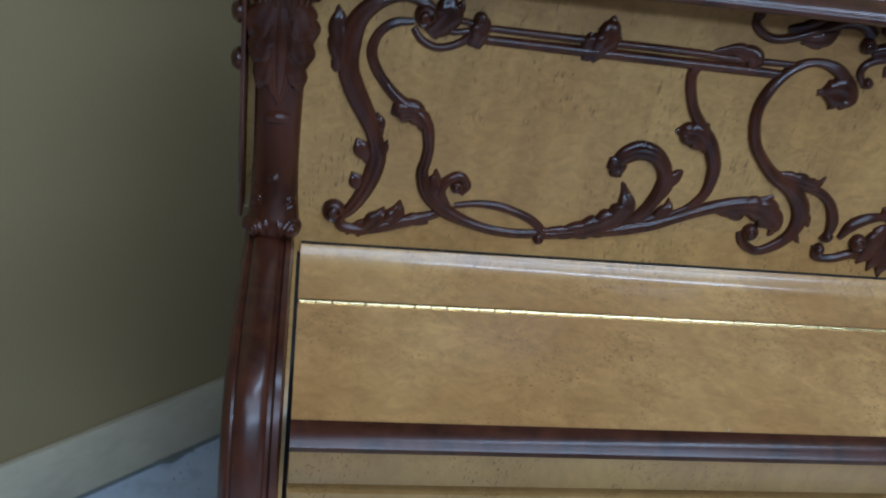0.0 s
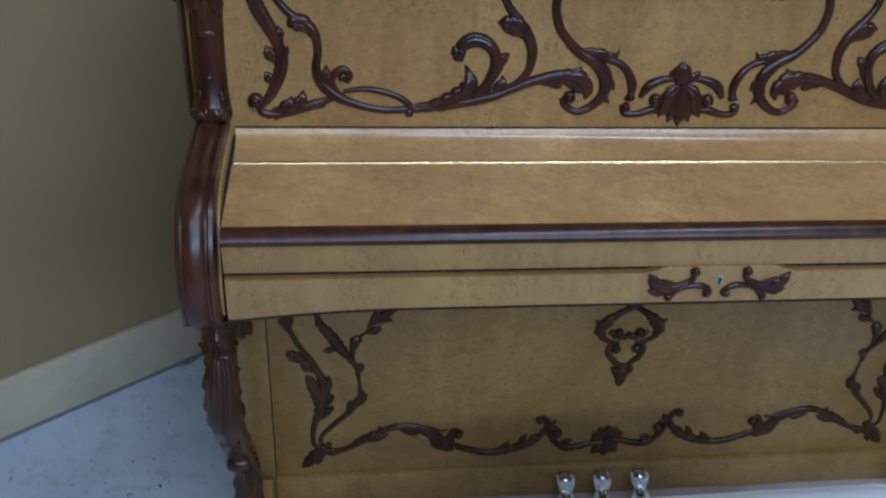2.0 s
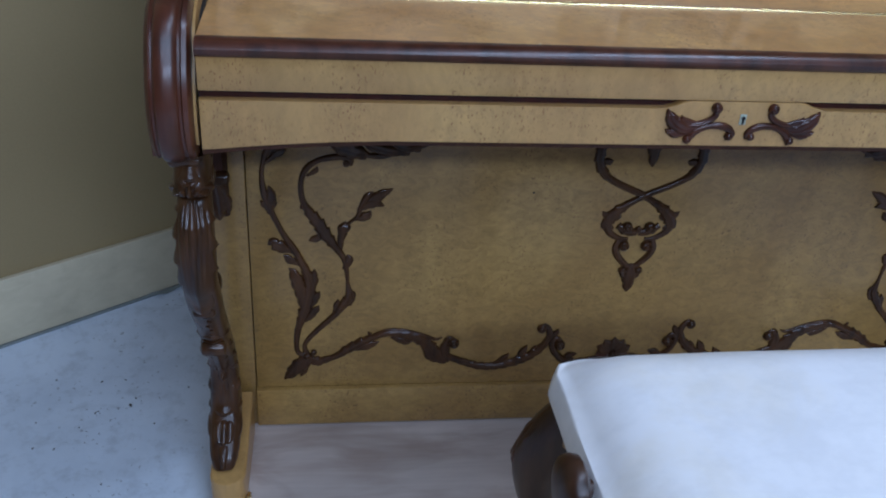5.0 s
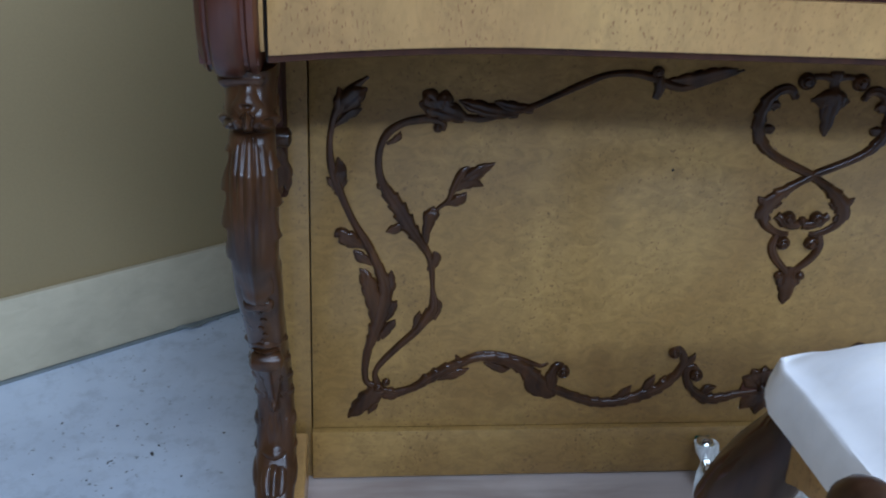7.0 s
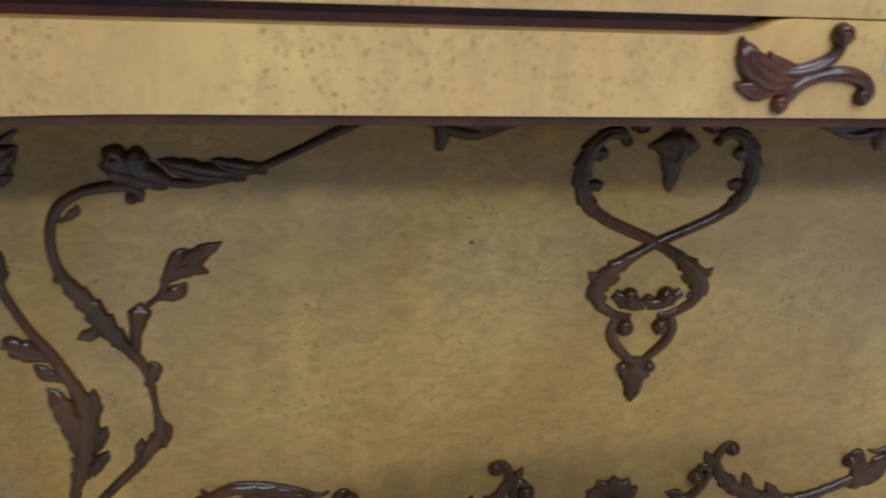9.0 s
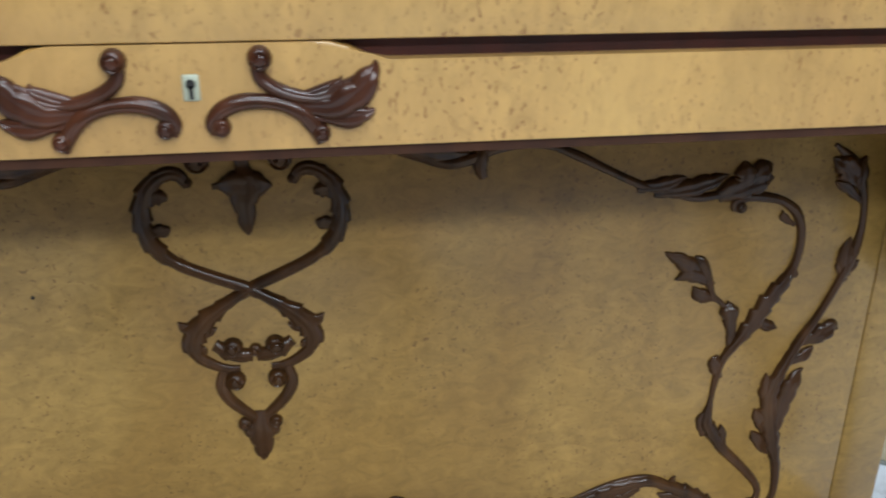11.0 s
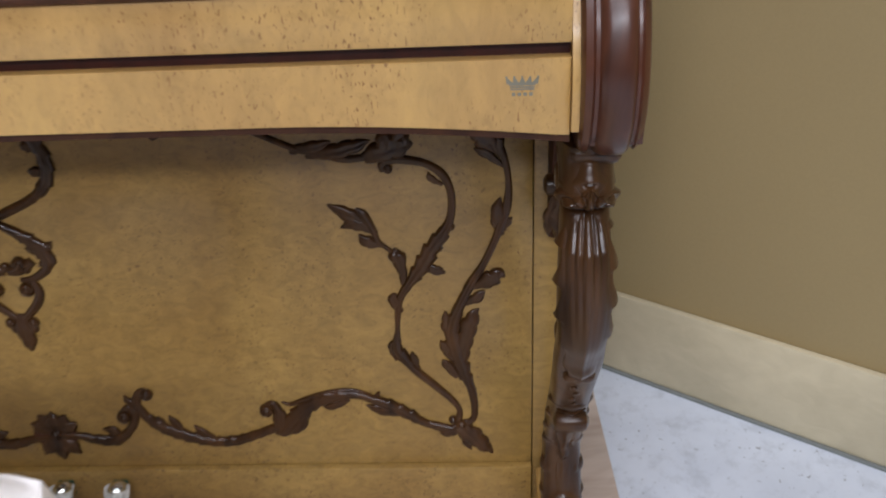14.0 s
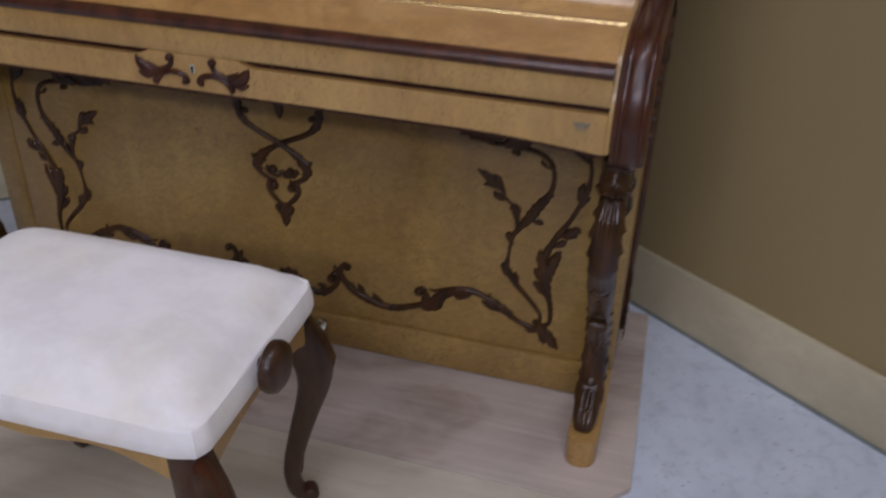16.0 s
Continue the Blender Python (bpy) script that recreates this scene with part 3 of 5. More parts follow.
# Front legs: S-shaped, with an acanthus knee, scrolls and a maple foot
LEG = [(-0.1925, 0.656, 0.0245, 0.0625), (-0.2045, 0.645, 0.0242, 0.0465), (-0.2145, 0.632, 0.0229, 0.0405), (-0.2230, 0.618, 0.0233, 0.0390), (-0.2270, 0.608, 0.0228, 0.0335), (-0.2200, 0.599, 0.0195, 0.0265), (-0.2275, 0.590, 0.0212, 0.0262), (-0.2450, 0.530, 0.0238, 0.0235), (-0.2480, 0.500, 0.0242, 0.0230), (-0.2445, 0.475, 0.0229, 0.0225), (-0.2350, 0.455, 0.0231, 0.0210), (-0.2220, 0.430, 0.0238, 0.0200), (-0.2060, 0.405, 0.0228, 0.0220), (-0.1890, 0.380, 0.0218, 0.0240), (-0.1705, 0.355, 0.0214, 0.0265), (-0.1540, 0.330, 0.0209, 0.0280), (-0.1150, 0.270, 0.0220, 0.0230), (-0.0995, 0.240, 0.0220, 0.0205), (-0.0880, 0.210, 0.0225, 0.0220), (-0.0935, 0.155, 0.0245, 0.0315), (-0.1115, 0.130, 0.0255, 0.0335), (-0.1315, 0.110, 0.0250, 0.0335), (-0.1525, 0.092, 0.0230, 0.0275), (-0.1665, 0.078, 0.0180, 0.0215)]
LEG_FINE = smooth_line(LEG, 4)


LEG_Z = [p[1] for p in reversed(LEG_FINE)]


def leg_at(z):
    """The middle, half width and half depth of the leg at a height."""
    return [float(np.interp(z, LEG_Z, [p[k] for p in reversed(LEG_FINE)])) for k in (0, 2, 3)]


def leg_wrap(w, z, h, s):
    """A point on the leg's skin, w from -1 to 1 across its front, h proud of it."""
    y, half, deep = leg_at(z)
    w = max(-0.995, min(0.995, w))
    out = math.sqrt(1 - w * w)
    return Vector((s * (0.686 + half * w + h * w), y - deep * (1 - abs(w) ** 1.667) ** 0.65 - h * out, z))


def acanthus(wrap, top, low, spread, thick, teeth):
    """A carved leaf that hugs a limb: fanned flutes, a raised rib between two deep grooves, and saw-toothed edges that point down."""
    rings = []
    for k in range(91):
        t = k / 90
        env = spread * float(np.interp(t, [0, 0.10, 0.32, 0.60, 0.85, 1], [0.86, 0.97, 1.0, 0.94, 0.72, 0.42]))
        ring = []
        for i in range(-32, 33):
            u = i / 32
            saw = (t * teeth + (0.0 if u < 0 else 0.4)) % 1.0
            reach = 0.74 + 0.30 * saw ** 1.5 if 0.05 < t < 0.96 else 0.86
            body = min(1.0, max(0.0, (reach - abs(u)) / 0.05))
            fade = max(0.0, 1 - t * 1.5)
            h = thick * (0.20 + 1.70 * min(1.0, t / 0.19) ** 0.9 - 0.6 * max(0.0, t - 0.30))
            for line, sunk in ((0.17, 0.0036), (0.40, 0.0032), (0.66, 0.0026)):
                h -= sunk * math.exp(-(((abs(u) - line * (1 - 0.35 * t)) / 0.045) ** 2)) * (0.035 + 0.965 * fade ** 1.4)
            h += 0.0030 * math.exp(-(((abs(u) - 0.80) / 0.16) ** 2)) * max(0.0, saw - 0.35)
            h += 0.0014 * math.exp(-((u / 0.12) ** 2)) + 0.0042 * math.exp(-(((t - 0.95) / 0.045) ** 2)) * (1 - u * u)
            body *= min(1.0, t / 0.025)
            h = h * (1 - 0.45 * u * u) * body - 0.0015 * (1 - body)
            if abs(i) == 32 or k in (0, 90):
                h = -0.0015
            ring.append(wrap(u * min(0.985, env), top + (low - top) * t, h))
        rings.append(ring)
    return skin_of(rings)


def knee_mask(wrap, top, low):
    """The carved head of the leg: a smooth hood over a slit, three splayed petals, and a small volute at either side."""
    rings = []
    for k in range(49):
        t = k / 48
        ring = []
        for i in range(-28, 29):
            u = i / 28
            x, y = u * 0.5, t - 0.42
            hood = 0.30 + 0.9 * x * x * 2
            h = 0.0030 + 0.0030 * math.exp(-(((t - hood) / 0.13) ** 2))
            h -= 0.0075 * math.exp(-((x / 0.075) ** 2) - ((y + 0.01) / 0.030) ** 2)
            if y > 0.02:
                way = math.atan2(x, y)
                inside = min(1.0, max(0.0, (0.80 - abs(way)) / 0.15)) * min(1.0, (y - 0.02) / 0.06)
                h += inside * (0.0020 + 0.0022 * math.cos(way * 8.5))
            far = math.hypot(abs(x) - 0.29, t - 0.76)
            h += 0.0062 * math.sqrt(max(0.0, 1 - (far / 0.20) ** 2)) - 0.0026 * math.exp(-(((far - 0.10) / 0.025) ** 2)) - 0.0030 * math.exp(-(((far - 0.22) / 0.025) ** 2))
            edge = min(1.0, (1 - abs(u)) / 0.08, t / 0.06, (1 - t) / 0.10)
            ring.append(wrap(u * 0.97, top + (low - top) * t, h * math.sqrt(max(0.0, edge)) - 0.0012 * (edge <= 0)))
        rings.append(ring)
    return skin_of(rings)


def hump(a, wide):
    return math.exp(-((a / wide) ** 2))


def shin_height(u, z):
    """Collar, a tapering tongue that ends in a bead, and small scrolls at its sides."""
    half = float(np.interp(z, [0.206, 0.225, 0.265, 0.330], [0.12, 0.30, 0.55, 0.72]))
    tongue = min(1.0, max(0.0, (half - abs(u)) / 0.14)) * (z < 0.334)
    h = 0.0012 + 0.0045 * hump(z - 0.341, 0.006) - 0.0030 * hump(z - 0.351, 0.004)
    h += tongue * (0.0034 + 0.0014 * hump(u, 0.18) + 0.0020 * hump(z - 0.322, 0.012))
    h += 0.0050 * hump(u, 0.24) * hump(z - 0.211, 0.006)
    for a, b in ((0.90, 0.300), (0.86, 0.262), (0.78, 0.228)):
        far = math.hypot((abs(u) - a) * 0.022, z - b)
        h += 0.0045 * math.sqrt(max(0.0, 1 - (far / 0.011) ** 2)) - 0.0016 * hump(far - 0.006, 0.0014)
    return h


def foot_height(u, z):
    """A fluted drum, a roll, a row of rounded gadroons and a three-lobed leaf that clasps the toe."""
    h = 0.0010 + 0.0016 * hump(z - 0.176, 0.018)
    h += 0.0008 * math.cos(u * 7 * math.pi) * hump(z - 0.188, 0.008)
    far = math.hypot((abs(u) - 0.80) * 0.024, z - 0.186)
    h += 0.0040 * math.sqrt(max(0.0, 1 - (far / 0.010) ** 2))
    h += 0.0042 * hump(z - 0.150, 0.006) - 0.0030 * hump(z - 0.141, 0.003)
    lobe = abs(math.cos(u * 2.5 * math.pi)) ** 0.5
    h += 0.0062 * lobe * math.sqrt(max(0.0, 1 - ((z - 0.125) / 0.015) ** 2)) - 0.0020 * hump(z - 0.109, 0.003)
    if z < 0.110:
        t = (0.110 - z) / 0.030
        for a, wide, high in ((0.0, 0.34 * (1 - 0.5 * t), 0.0062), (0.55, 0.24 * (1 - 0.5 * t), 0.0040)):
            h += high * math.sqrt(max(0.0, 1 - ((abs(u) - a) / wide) ** 2)) * math.sqrt(max(0.0, 1 - (t - 0.45) ** 2 / 0.30))
    return h


def relief_sheet(wrap, top, low, height):
    """A carved skin over a limb, its height given across (-1 to 1) and upwards."""
    rows = max(24, round((top - low) / 0.0016))
    rings = []
    for k in range(rows + 1):
        z = top + (low - top) * k / rows
        ring = []
        for i in range(-26, 27):
            u = i / 26
            edge = min(1.0, (1 - abs(u)) / 0.06)
            h = -0.0012 if k in (0, rows) else height(u, z) * math.sqrt(edge) - 0.0012 * (edge <= 0)
            ring.append(wrap(u * 0.975, z, h))
        rings.append(ring)
    return skin_of(rings)


for s in (-1, 1):
    bm = bmesh.new()
    rings = []
    for y, z, half, deep in LEG_FINE:
        ring = []
        for k in range(20):
            a = 2 * math.pi * k / 20
            c, q = math.cos(a), math.sin(a)
            ring.append((s * (0.686 + half * math.copysign(abs(c) ** 0.60, c)), y - deep * math.copysign(abs(q) ** 0.65, q), z))
        rings.append(ring)
    skin(bm, rings)
    leg = part("front_leg", bm, LEG_WOOD, piano, "dark carved mahogany cabriole leg with acanthus knee")
    leg.location.x = -0.0065 if s > 0 else -0.003

    def leg_face(x, z, h, s=s):
        return leg_wrap(x * 0.92 / 1000 / leg_at(z)[1] * 1000, z, h, s)

    part("knee_mask", knee_mask(lambda w, z, h, s=s: leg_wrap(w, z, h, s), 0.6455, 0.5985), LEG_WOOD, leg)
    roll = bmesh.new()
    turned(roll, (s * 0.686 - 0.0250, -0.213, 0.615), (1, 0, 0), [(0, 0.004), (0.0004, 0.009), (0.0015, 0.0125), (0.004, 0.0145), (0.008, 0.0155), (0.042, 0.0155), (0.046, 0.0145), (0.0485, 0.0125), (0.0496, 0.009), (0.050, 0.004)], 26)
    part("side_volute", roll, LEG_WOOD, leg)
    part("acanthus_leaf", acanthus(lambda w, z, h, s=s: leg_wrap(w, z, h, s), 0.599, 0.420, 1.0, 0.0062, 5.4), LEG_WOOD, leg)
    y, half, deep = leg_at(0.416)
    part("leaf_tip", turned(bmesh.new(), (s * 0.686 - 0.0155, y - deep + 0.001, 0.416), (1, 0, 0), [(0, 0.003), (0.002, 0.0065), (0.006, 0.0082), (0.025, 0.0082), (0.029, 0.0065), (0.031, 0.003)], 16), LEG_WOOD, leg)
    c = Carving(leg_face, depth=0.6, wood=LEG_WOOD, apart=("bead", leg))
    for z, x, wide in ((401, 2, 10), (387, -3, 9), (373, 1, 8), (360, -3, 8), (349, 2, 7)):
        c.bead(x, z, wide)
    part("shin_leaf", relief_sheet(lambda w, z, h, s=s: leg_wrap(w, z, h, s), 0.352, 0.203, shin_height), LEG_WOOD, leg)
    part("foot_carving", relief_sheet(lambda w, z, h, s=s: leg_wrap(w, z, h, s), 0.203, 0.080, foot_height), LEG_WOOD, leg)
    part("cap_roll", turned(bmesh.new(), (s * 0.691 - 0.021, -0.244, 0.648), (1, 0, 0), [(0, 0.004), (0.003, 0.0075), (0.006, 0.0085), (0.036, 0.0085), (0.039, 0.0075), (0.042, 0.004)], 16), LEG_WOOD, leg)
    # a curl at the back of the knee and one at the shin's front
    curl = bmesh.new()
    turned(curl, (s * 0.686 - 0.020, -0.186, 0.434), (1, 0, 0), [(0, 0.006), (0.003, 0.014), (0.009, 0.018), (0.031, 0.018), (0.037, 0.014), (0.040, 0.006)], 16)
    part("back_curl", curl, LEG_WOOD, leg)
    curl = bmesh.new()
    turned(curl, (s * 0.686 - 0.019, -0.180, 0.316), (1, 0, 0), [(0, 0.004), (0.003, 0.010), (0.009, 0.0125), (0.029, 0.0125), (0.035, 0.010), (0.038, 0.004)], 16)
    part("front_curl", curl, LEG_WOOD, leg)
    # toe rail and rounded foot in maple, higher at the panel
    bm = bmesh.new()
    rings = []
    for y, half, top in ((-0.0100, 0.0283, 0.0950), (-0.05, 0.0283, 0.0940), (-0.09, 0.0283, 0.0880), (-0.125, 0.0283, 0.0785), (-0.15, 0.0283, 0.0735), (-0.187, 0.0283, 0.0720), (-0.197, 0.0262, 0.0720), (-0.205, 0.0215, 0.0718), (-0.2105, 0.0145, 0.0712), (-0.2130, 0.0060, 0.0700)):
        x = s * 0.6823
        rings.append([(x - half, y, 0.0125), (x + half, y, 0.0125), (x + half, y, top - 0.003), (x + half - 0.003, y, top), (x - half + 0.003, y, top), (x - half, y, top - 0.003)])
    skin(bm, rings)
    part("toe_block", bm, MAPLE_SLIP, piano, "rounded maple toe block")
    if s < 0:
        part("caster", boxed(-0.6535, -0.6465, -0.200, -0.188, 0.0122, 0.031, bevel=0.002), BRASS, piano, "small brass caster beside the toe block")

    # bracket under the key bed
    shape = [(-0.0005, 0.660), (-0.078, 0.660), (-0.076, 0.60), (-0.070, 0.565), (-0.062, 0.535), (-0.044, 0.505), (-0.036, 0.48), (-0.024, 0.46), (-0.008, 0.446), (-0.0005, 0.446)]
    bracket = part("bracket", prism(bmesh.new(), shape, "x", s * 0.669, s * 0.700, bevel=0.006, segments=3), EDGING, piano, "small carved mahogany bracket under the key bed")
    bracket.location.x = -0.004
    roll = bmesh.new()
    turned(roll, (s * 0.684 - 0.024, -0.064, 0.540), (1, 0, 0), [(0, 0.006), (0.003, 0.011), (0.009, 0.012), (0.039, 0.012), (0.045, 0.011), (0.048, 0.006)], 16)
    part("bracket_roll", roll, LEG_WOOD, bracket)
    c = Carving(wood=LEG_WOOD, surface=lambda x, z, h, s=s: Vector((s * (0.684 + x), -0.062 + (0.540 - z) * 0.42 - h, z)))
    c.leaf((0, 528, 10), (0, 490, 18), (0, 448, 6))
    for x in (-1, 1):
        c.leaf((x * 8, 520, 6), (x * 14, 490, 9), (x * 16, 462, 3))
    c.done("bracket_leaf", bracket)

# ---- carved scrollwork ----
for mirrored in (False, True):
    c = Carving(lower_face, mirrored, wood=RELIEF, apart=("carved_vine", lower_panel), middle=-0.002)
    c.vine((-555, 164, 9), (-572, 171, 7), (-576, 189, 7), (-573, 220, 9), (-564, 251, 13), (-554, 289, 17), (-551, 318, 15), (-560, 347, 11), (-576, 382, 9), (-592, 409, 7), (-607, 443, 7), (-615, 467, 9), (-621, 487, 8), (-623, 512, 6), (-620, 537, 6), (-613, 558, 8), (-599, 579, 9), (-577, 597, 3))
    c.leaf((-580, 377, 4), (-598, 387, 12), (-610, 394, 10), (-618, 391, 3))
    c.leaf((-570, 354, 4), (-583, 362, 8), (-593, 372, 3))
    c.leaf((-561, 242, 6), (-561, 276, 11), (-571, 318, 12), (-579, 338, 9), (-585, 346, 4))
    c.leaf((-553, 301, 6), (-546, 322, 10), (-543, 343, 2))
    c.leaf((-550, 272, 6), (-542, 287, 8), (-535, 299, 2))
    c.leaf((-553, 246, 6), (-542, 262, 7), (-536, 270, 2))
    c.leaf((-616, 458, 4), (-610, 476, 10), (-613, 497, 2))
    c.leaf((-615, 456, 4), (-622, 465, 5), (-627, 471, 1))
    c.leaf((-613, 452, 4), (-606, 464, 5), (-603, 473, 1))
    c.leaf((-616, 547, 4), (-609, 568, 10), (-613, 584, 2))
    c.leaf((-614, 538, 3), (-596, 553, 7), (-584, 558, 2))
    c.leaf((-612, 554, 5), (-595, 572, 15), (-578, 583, 3))
for mirrored in (False, True):
    c = Carving(lower_face, mirrored, wood=RELIEF, apart=("carved_vine", lower_panel), middle=-0.008)
    c.vine((-558, 166, 9), (-562, 186, 6), (-553, 204, 7), (-531, 229, 8), (-509, 252, 9), (-495, 273, 12), (-486, 290, 11), (-488, 315, 5), (-490, 340, 6), (-495, 364, 7), (-507, 384, 10), (-523, 407, 15), (-536, 430, 15), (-549, 449, 13), (-559, 467, 8), (-563, 489, 7), (-561, 511, 7), (-552, 529, 8), (-535, 541, 7), (-515, 546, 8), (-498, 547, 8), (-486, 542, 8), (-486, 533, 6))
    c.vine((-501, 372, 4), (-497, 404, 4), (-488, 428, 4), (-474, 442, 5), (-467, 461, 7), (-458, 479, 9), (-450, 487, 2))
    c.leaf((-483, 275, 4), (-479, 290, 6), (-483, 302, 2))
    c.leaf((-508, 256, 6), (-506, 272, 6), (-504, 283, 2))
    c.leaf((-524, 402, 6), (-527, 417, 7), (-529, 432, 1))
    c.leaf((-531, 405, 6), (-543, 401, 7), (-552, 398, 1))
    c.leaf((-544, 432, 4), (-539, 441, 5), (-540, 450, 1))
    c.leaf((-549, 517, 3), (-540, 523, 5), (-537, 531, 1))
    c.leaf((-492, 347, 5), (-486, 360, 8), (-489, 371, 3))
    c.leaf((-501, 380, 4), (-499, 404, 7), (-494, 424, 11), (-492, 434, 3))
    c.leaf((-474, 438, 4), (-460, 443, 9), (-451, 453, 2))
    c.leaf((-469, 456, 4), (-447, 467, 9), (-430, 462, 2))
    c.leaf((-460, 465, 4), (-441, 479, 10), (-417, 493, 2))
    c.bead(-561, 460, 10)
    c.bead(-492, 536, 12)
for mirrored in (False, True):
    c = Carving(lower_face, mirrored, wood=RELIEF, apart=("carved_bud", lower_panel), middle=-0.002)
    c.leaf((-555, 162, 12), (-568, 148, 15), (-579, 137, 13), (-587, 127, 11), (-599, 114, 3))
    c.leaf((-568, 153, 6), (-578, 151, 7), (-586, 147, 2))
    c.leaf((-564, 144, 6), (-564, 133, 7), (-570, 120, 2))
    c.leaf((-552, 157, 8), (-541, 153, 11), (-528, 149, 5))
    c.bead(-558, 164, 16)
    c.bead(-547, 172, 12)
for mirrored in (False, True):
    c = Carving(lower_face, mirrored, wood=RELIEF, apart=("carved_garland", lower_panel), middle=-0.002, rise=0.005)
    c.vine((-541, 151, 11), (-510, 162, 10), (-487, 178, 13), (-464, 193, 13), (-445, 202, 11), (-419, 212, 11), (-387, 208, 14), (-358, 195, 16), (-336, 174, 19), (-318, 152, 15), (-306, 147, 4))
    c.vine((-448, 205, 3), (-419, 217, 5), (-387, 215, 6), (-355, 205, 6), (-332, 196, 5), (-320, 200, 2))
    c.vine((-312, 160, 10), (-285, 148, 11), (-250, 136, 12), (-217, 135, 12), (-185, 144, 14), (-158, 156, 14), (-136, 175, 12), (-125, 196, 10), (-126, 211, 9), (-134, 221, 8), (-142, 220, 7))
    c.vine((-102, 186, 7), (-109, 193, 8), (-117, 188, 9), (-115, 172, 9), (-105, 156, 10), (-83, 140, 13), (-58, 140, 12), (-33, 147, 10), (2, 149, 10))
    c.leaf((-479, 178, 5), (-452, 185, 9), (-432, 193, 2))
    c.leaf((-406, 201, 5), (-387, 192, 7), (-374, 192, 2))
    c.leaf((-443, 201, 5), (-448, 208, 4), (-452, 215, 2))
    c.leaf((-311, 150, 8), (-314, 177, 10), (-311, 193, 5))
    c.leaf((-353, 188, 6), (-339, 160, 10), (-323, 145, 3))
    c.leaf((-217, 138, 7), (-204, 151, 7), (-195, 163, 2))
    c.leaf((-177, 149, 7), (-169, 168, 7), (-163, 180, 2))
    c.leaf((-154, 158, 6), (-149, 172, 6), (-147, 179, 2))
    c.leaf((-124, 191, 7), (-114, 204, 7), (-109, 215, 2))
    c.leaf((-92, 144, 7), (-81, 155, 8), (-68, 159, 2))
    c.vine((-313, 162, 8), (-314, 184, 9), (-308, 197, 8), (-299, 195, 7))
    c.bead(-299, 187, 20)
    c.bead(-141, 216, 18)
    c.bead(-103, 179, 20)
for mirrored in (False, True):
    c = Carving(lower_face, mirrored, wood=RELIEF, apart=("carved_top_vine", lower_panel), middle=-0.002)
    c.vine((-472, 552, 6), (-440, 549, 7), (-415, 554, 6), (-381, 564, 6), (-347, 580, 6), (-317, 595, 7), (-288, 607, 6), (-258, 610, 7), (-232, 606, 8), (-211, 598, 9), (-190, 595, 9), (-164, 602, 7), (-138, 610, 5), (-116, 618, 2))
    c.vine((-224, 612, 9), (-221, 598, 11), (-221, 588, 10), (-224, 579, 6))
    c.bead(-226, 612, 16)
    c.leaf((-205, 601, 6), (-178, 605, 10), (-152, 612, 9), (-124, 619, 3))
    c.leaf((-398, 556, 6), (-426, 559, 10), (-450, 565, 9), (-468, 571, 3))
    c.leaf((-380, 562, 6), (-404, 565, 8), (-424, 571, 3))
    c.leaf((-464, 551, 9), (-480, 558, 15), (-498, 564, 16), (-516, 566, 6))
    c.leaf((-482, 556, 9), (-485, 570, 13), (-483, 584, 5))
    c.leaf((-492, 560, 9), (-502, 573, 13), (-512, 581, 5))
for mirrored in (False, True):
    c = Carving(lower_face, mirrored, wood=RELIEF, apart=("carved_pendant", lower_panel), middle=0.005)
    c.vine((-35, 608, 8), (-17, 613, 6), (4, 610, 8))
    c.vine((-34, 427, 9), (-18, 417, 13), (1, 413, 10))
    c.vine((-43, 584, 6), (-49, 594, 9), (-60, 596, 10), (-75, 586, 12), (-84, 565, 13), (-83, 543, 13), (-73, 524, 12), (-54, 509, 9), (-27, 496, 9), (0, 484, 9), (28, 467, 11), (49, 449, 16), (58, 432, 16), (55, 417, 10), (42, 406, 8), (28, 400, 7), (17, 400, 5))
    c.vine((-27, 399, 8), (-31, 382, 9), (-24, 366, 9), (-9, 350, 8), (3, 339, 7))
    c.leaf((-80, 574, 6), (-67, 575, 8), (-61, 572, 3))
    c.leaf((-79, 543, 6), (-68, 544, 7), (-61, 546, 3))
    c.leaf((49, 439, 6), (62, 446, 7), (70, 453, 1))
    c.leaf((49, 439, 6), (41, 442, 5), (35, 445, 1))
    c.leaf((56, 420, 6), (50, 422, 5), (46, 419, 1))
    c.bead(-34, 606, 23)
    c.bead(-43, 587, 9)
    c.bead(-18, 423, 20)
    c.bead(-18, 387, 20)
    c.bead(-13, 338, 14)
c = Carving(lower_face, wood=RELIEF, apart=("carved_drop", lower_panel))
c.leaf((4, 346, 8), (3, 334, 12), (3, 321, 13), (3, 308, 10), (3, 294, 6))
c.leaf((3, 330, 8), (13, 330, 9), (20, 334, 5))
c.leaf((3, 330, 8), (-7, 330, 9), (-14, 334, 5))
c.leaf((5, 615, 10), (5, 601, 7), (5, 585, 18), (5, 569, 13), (5, 554, 9), (6, 536, 7))
c.leaf((-17, 583, 4), (-5, 584, 13), (16, 583, 13), (30, 582, 4))
c.bead(3, 419, 13)
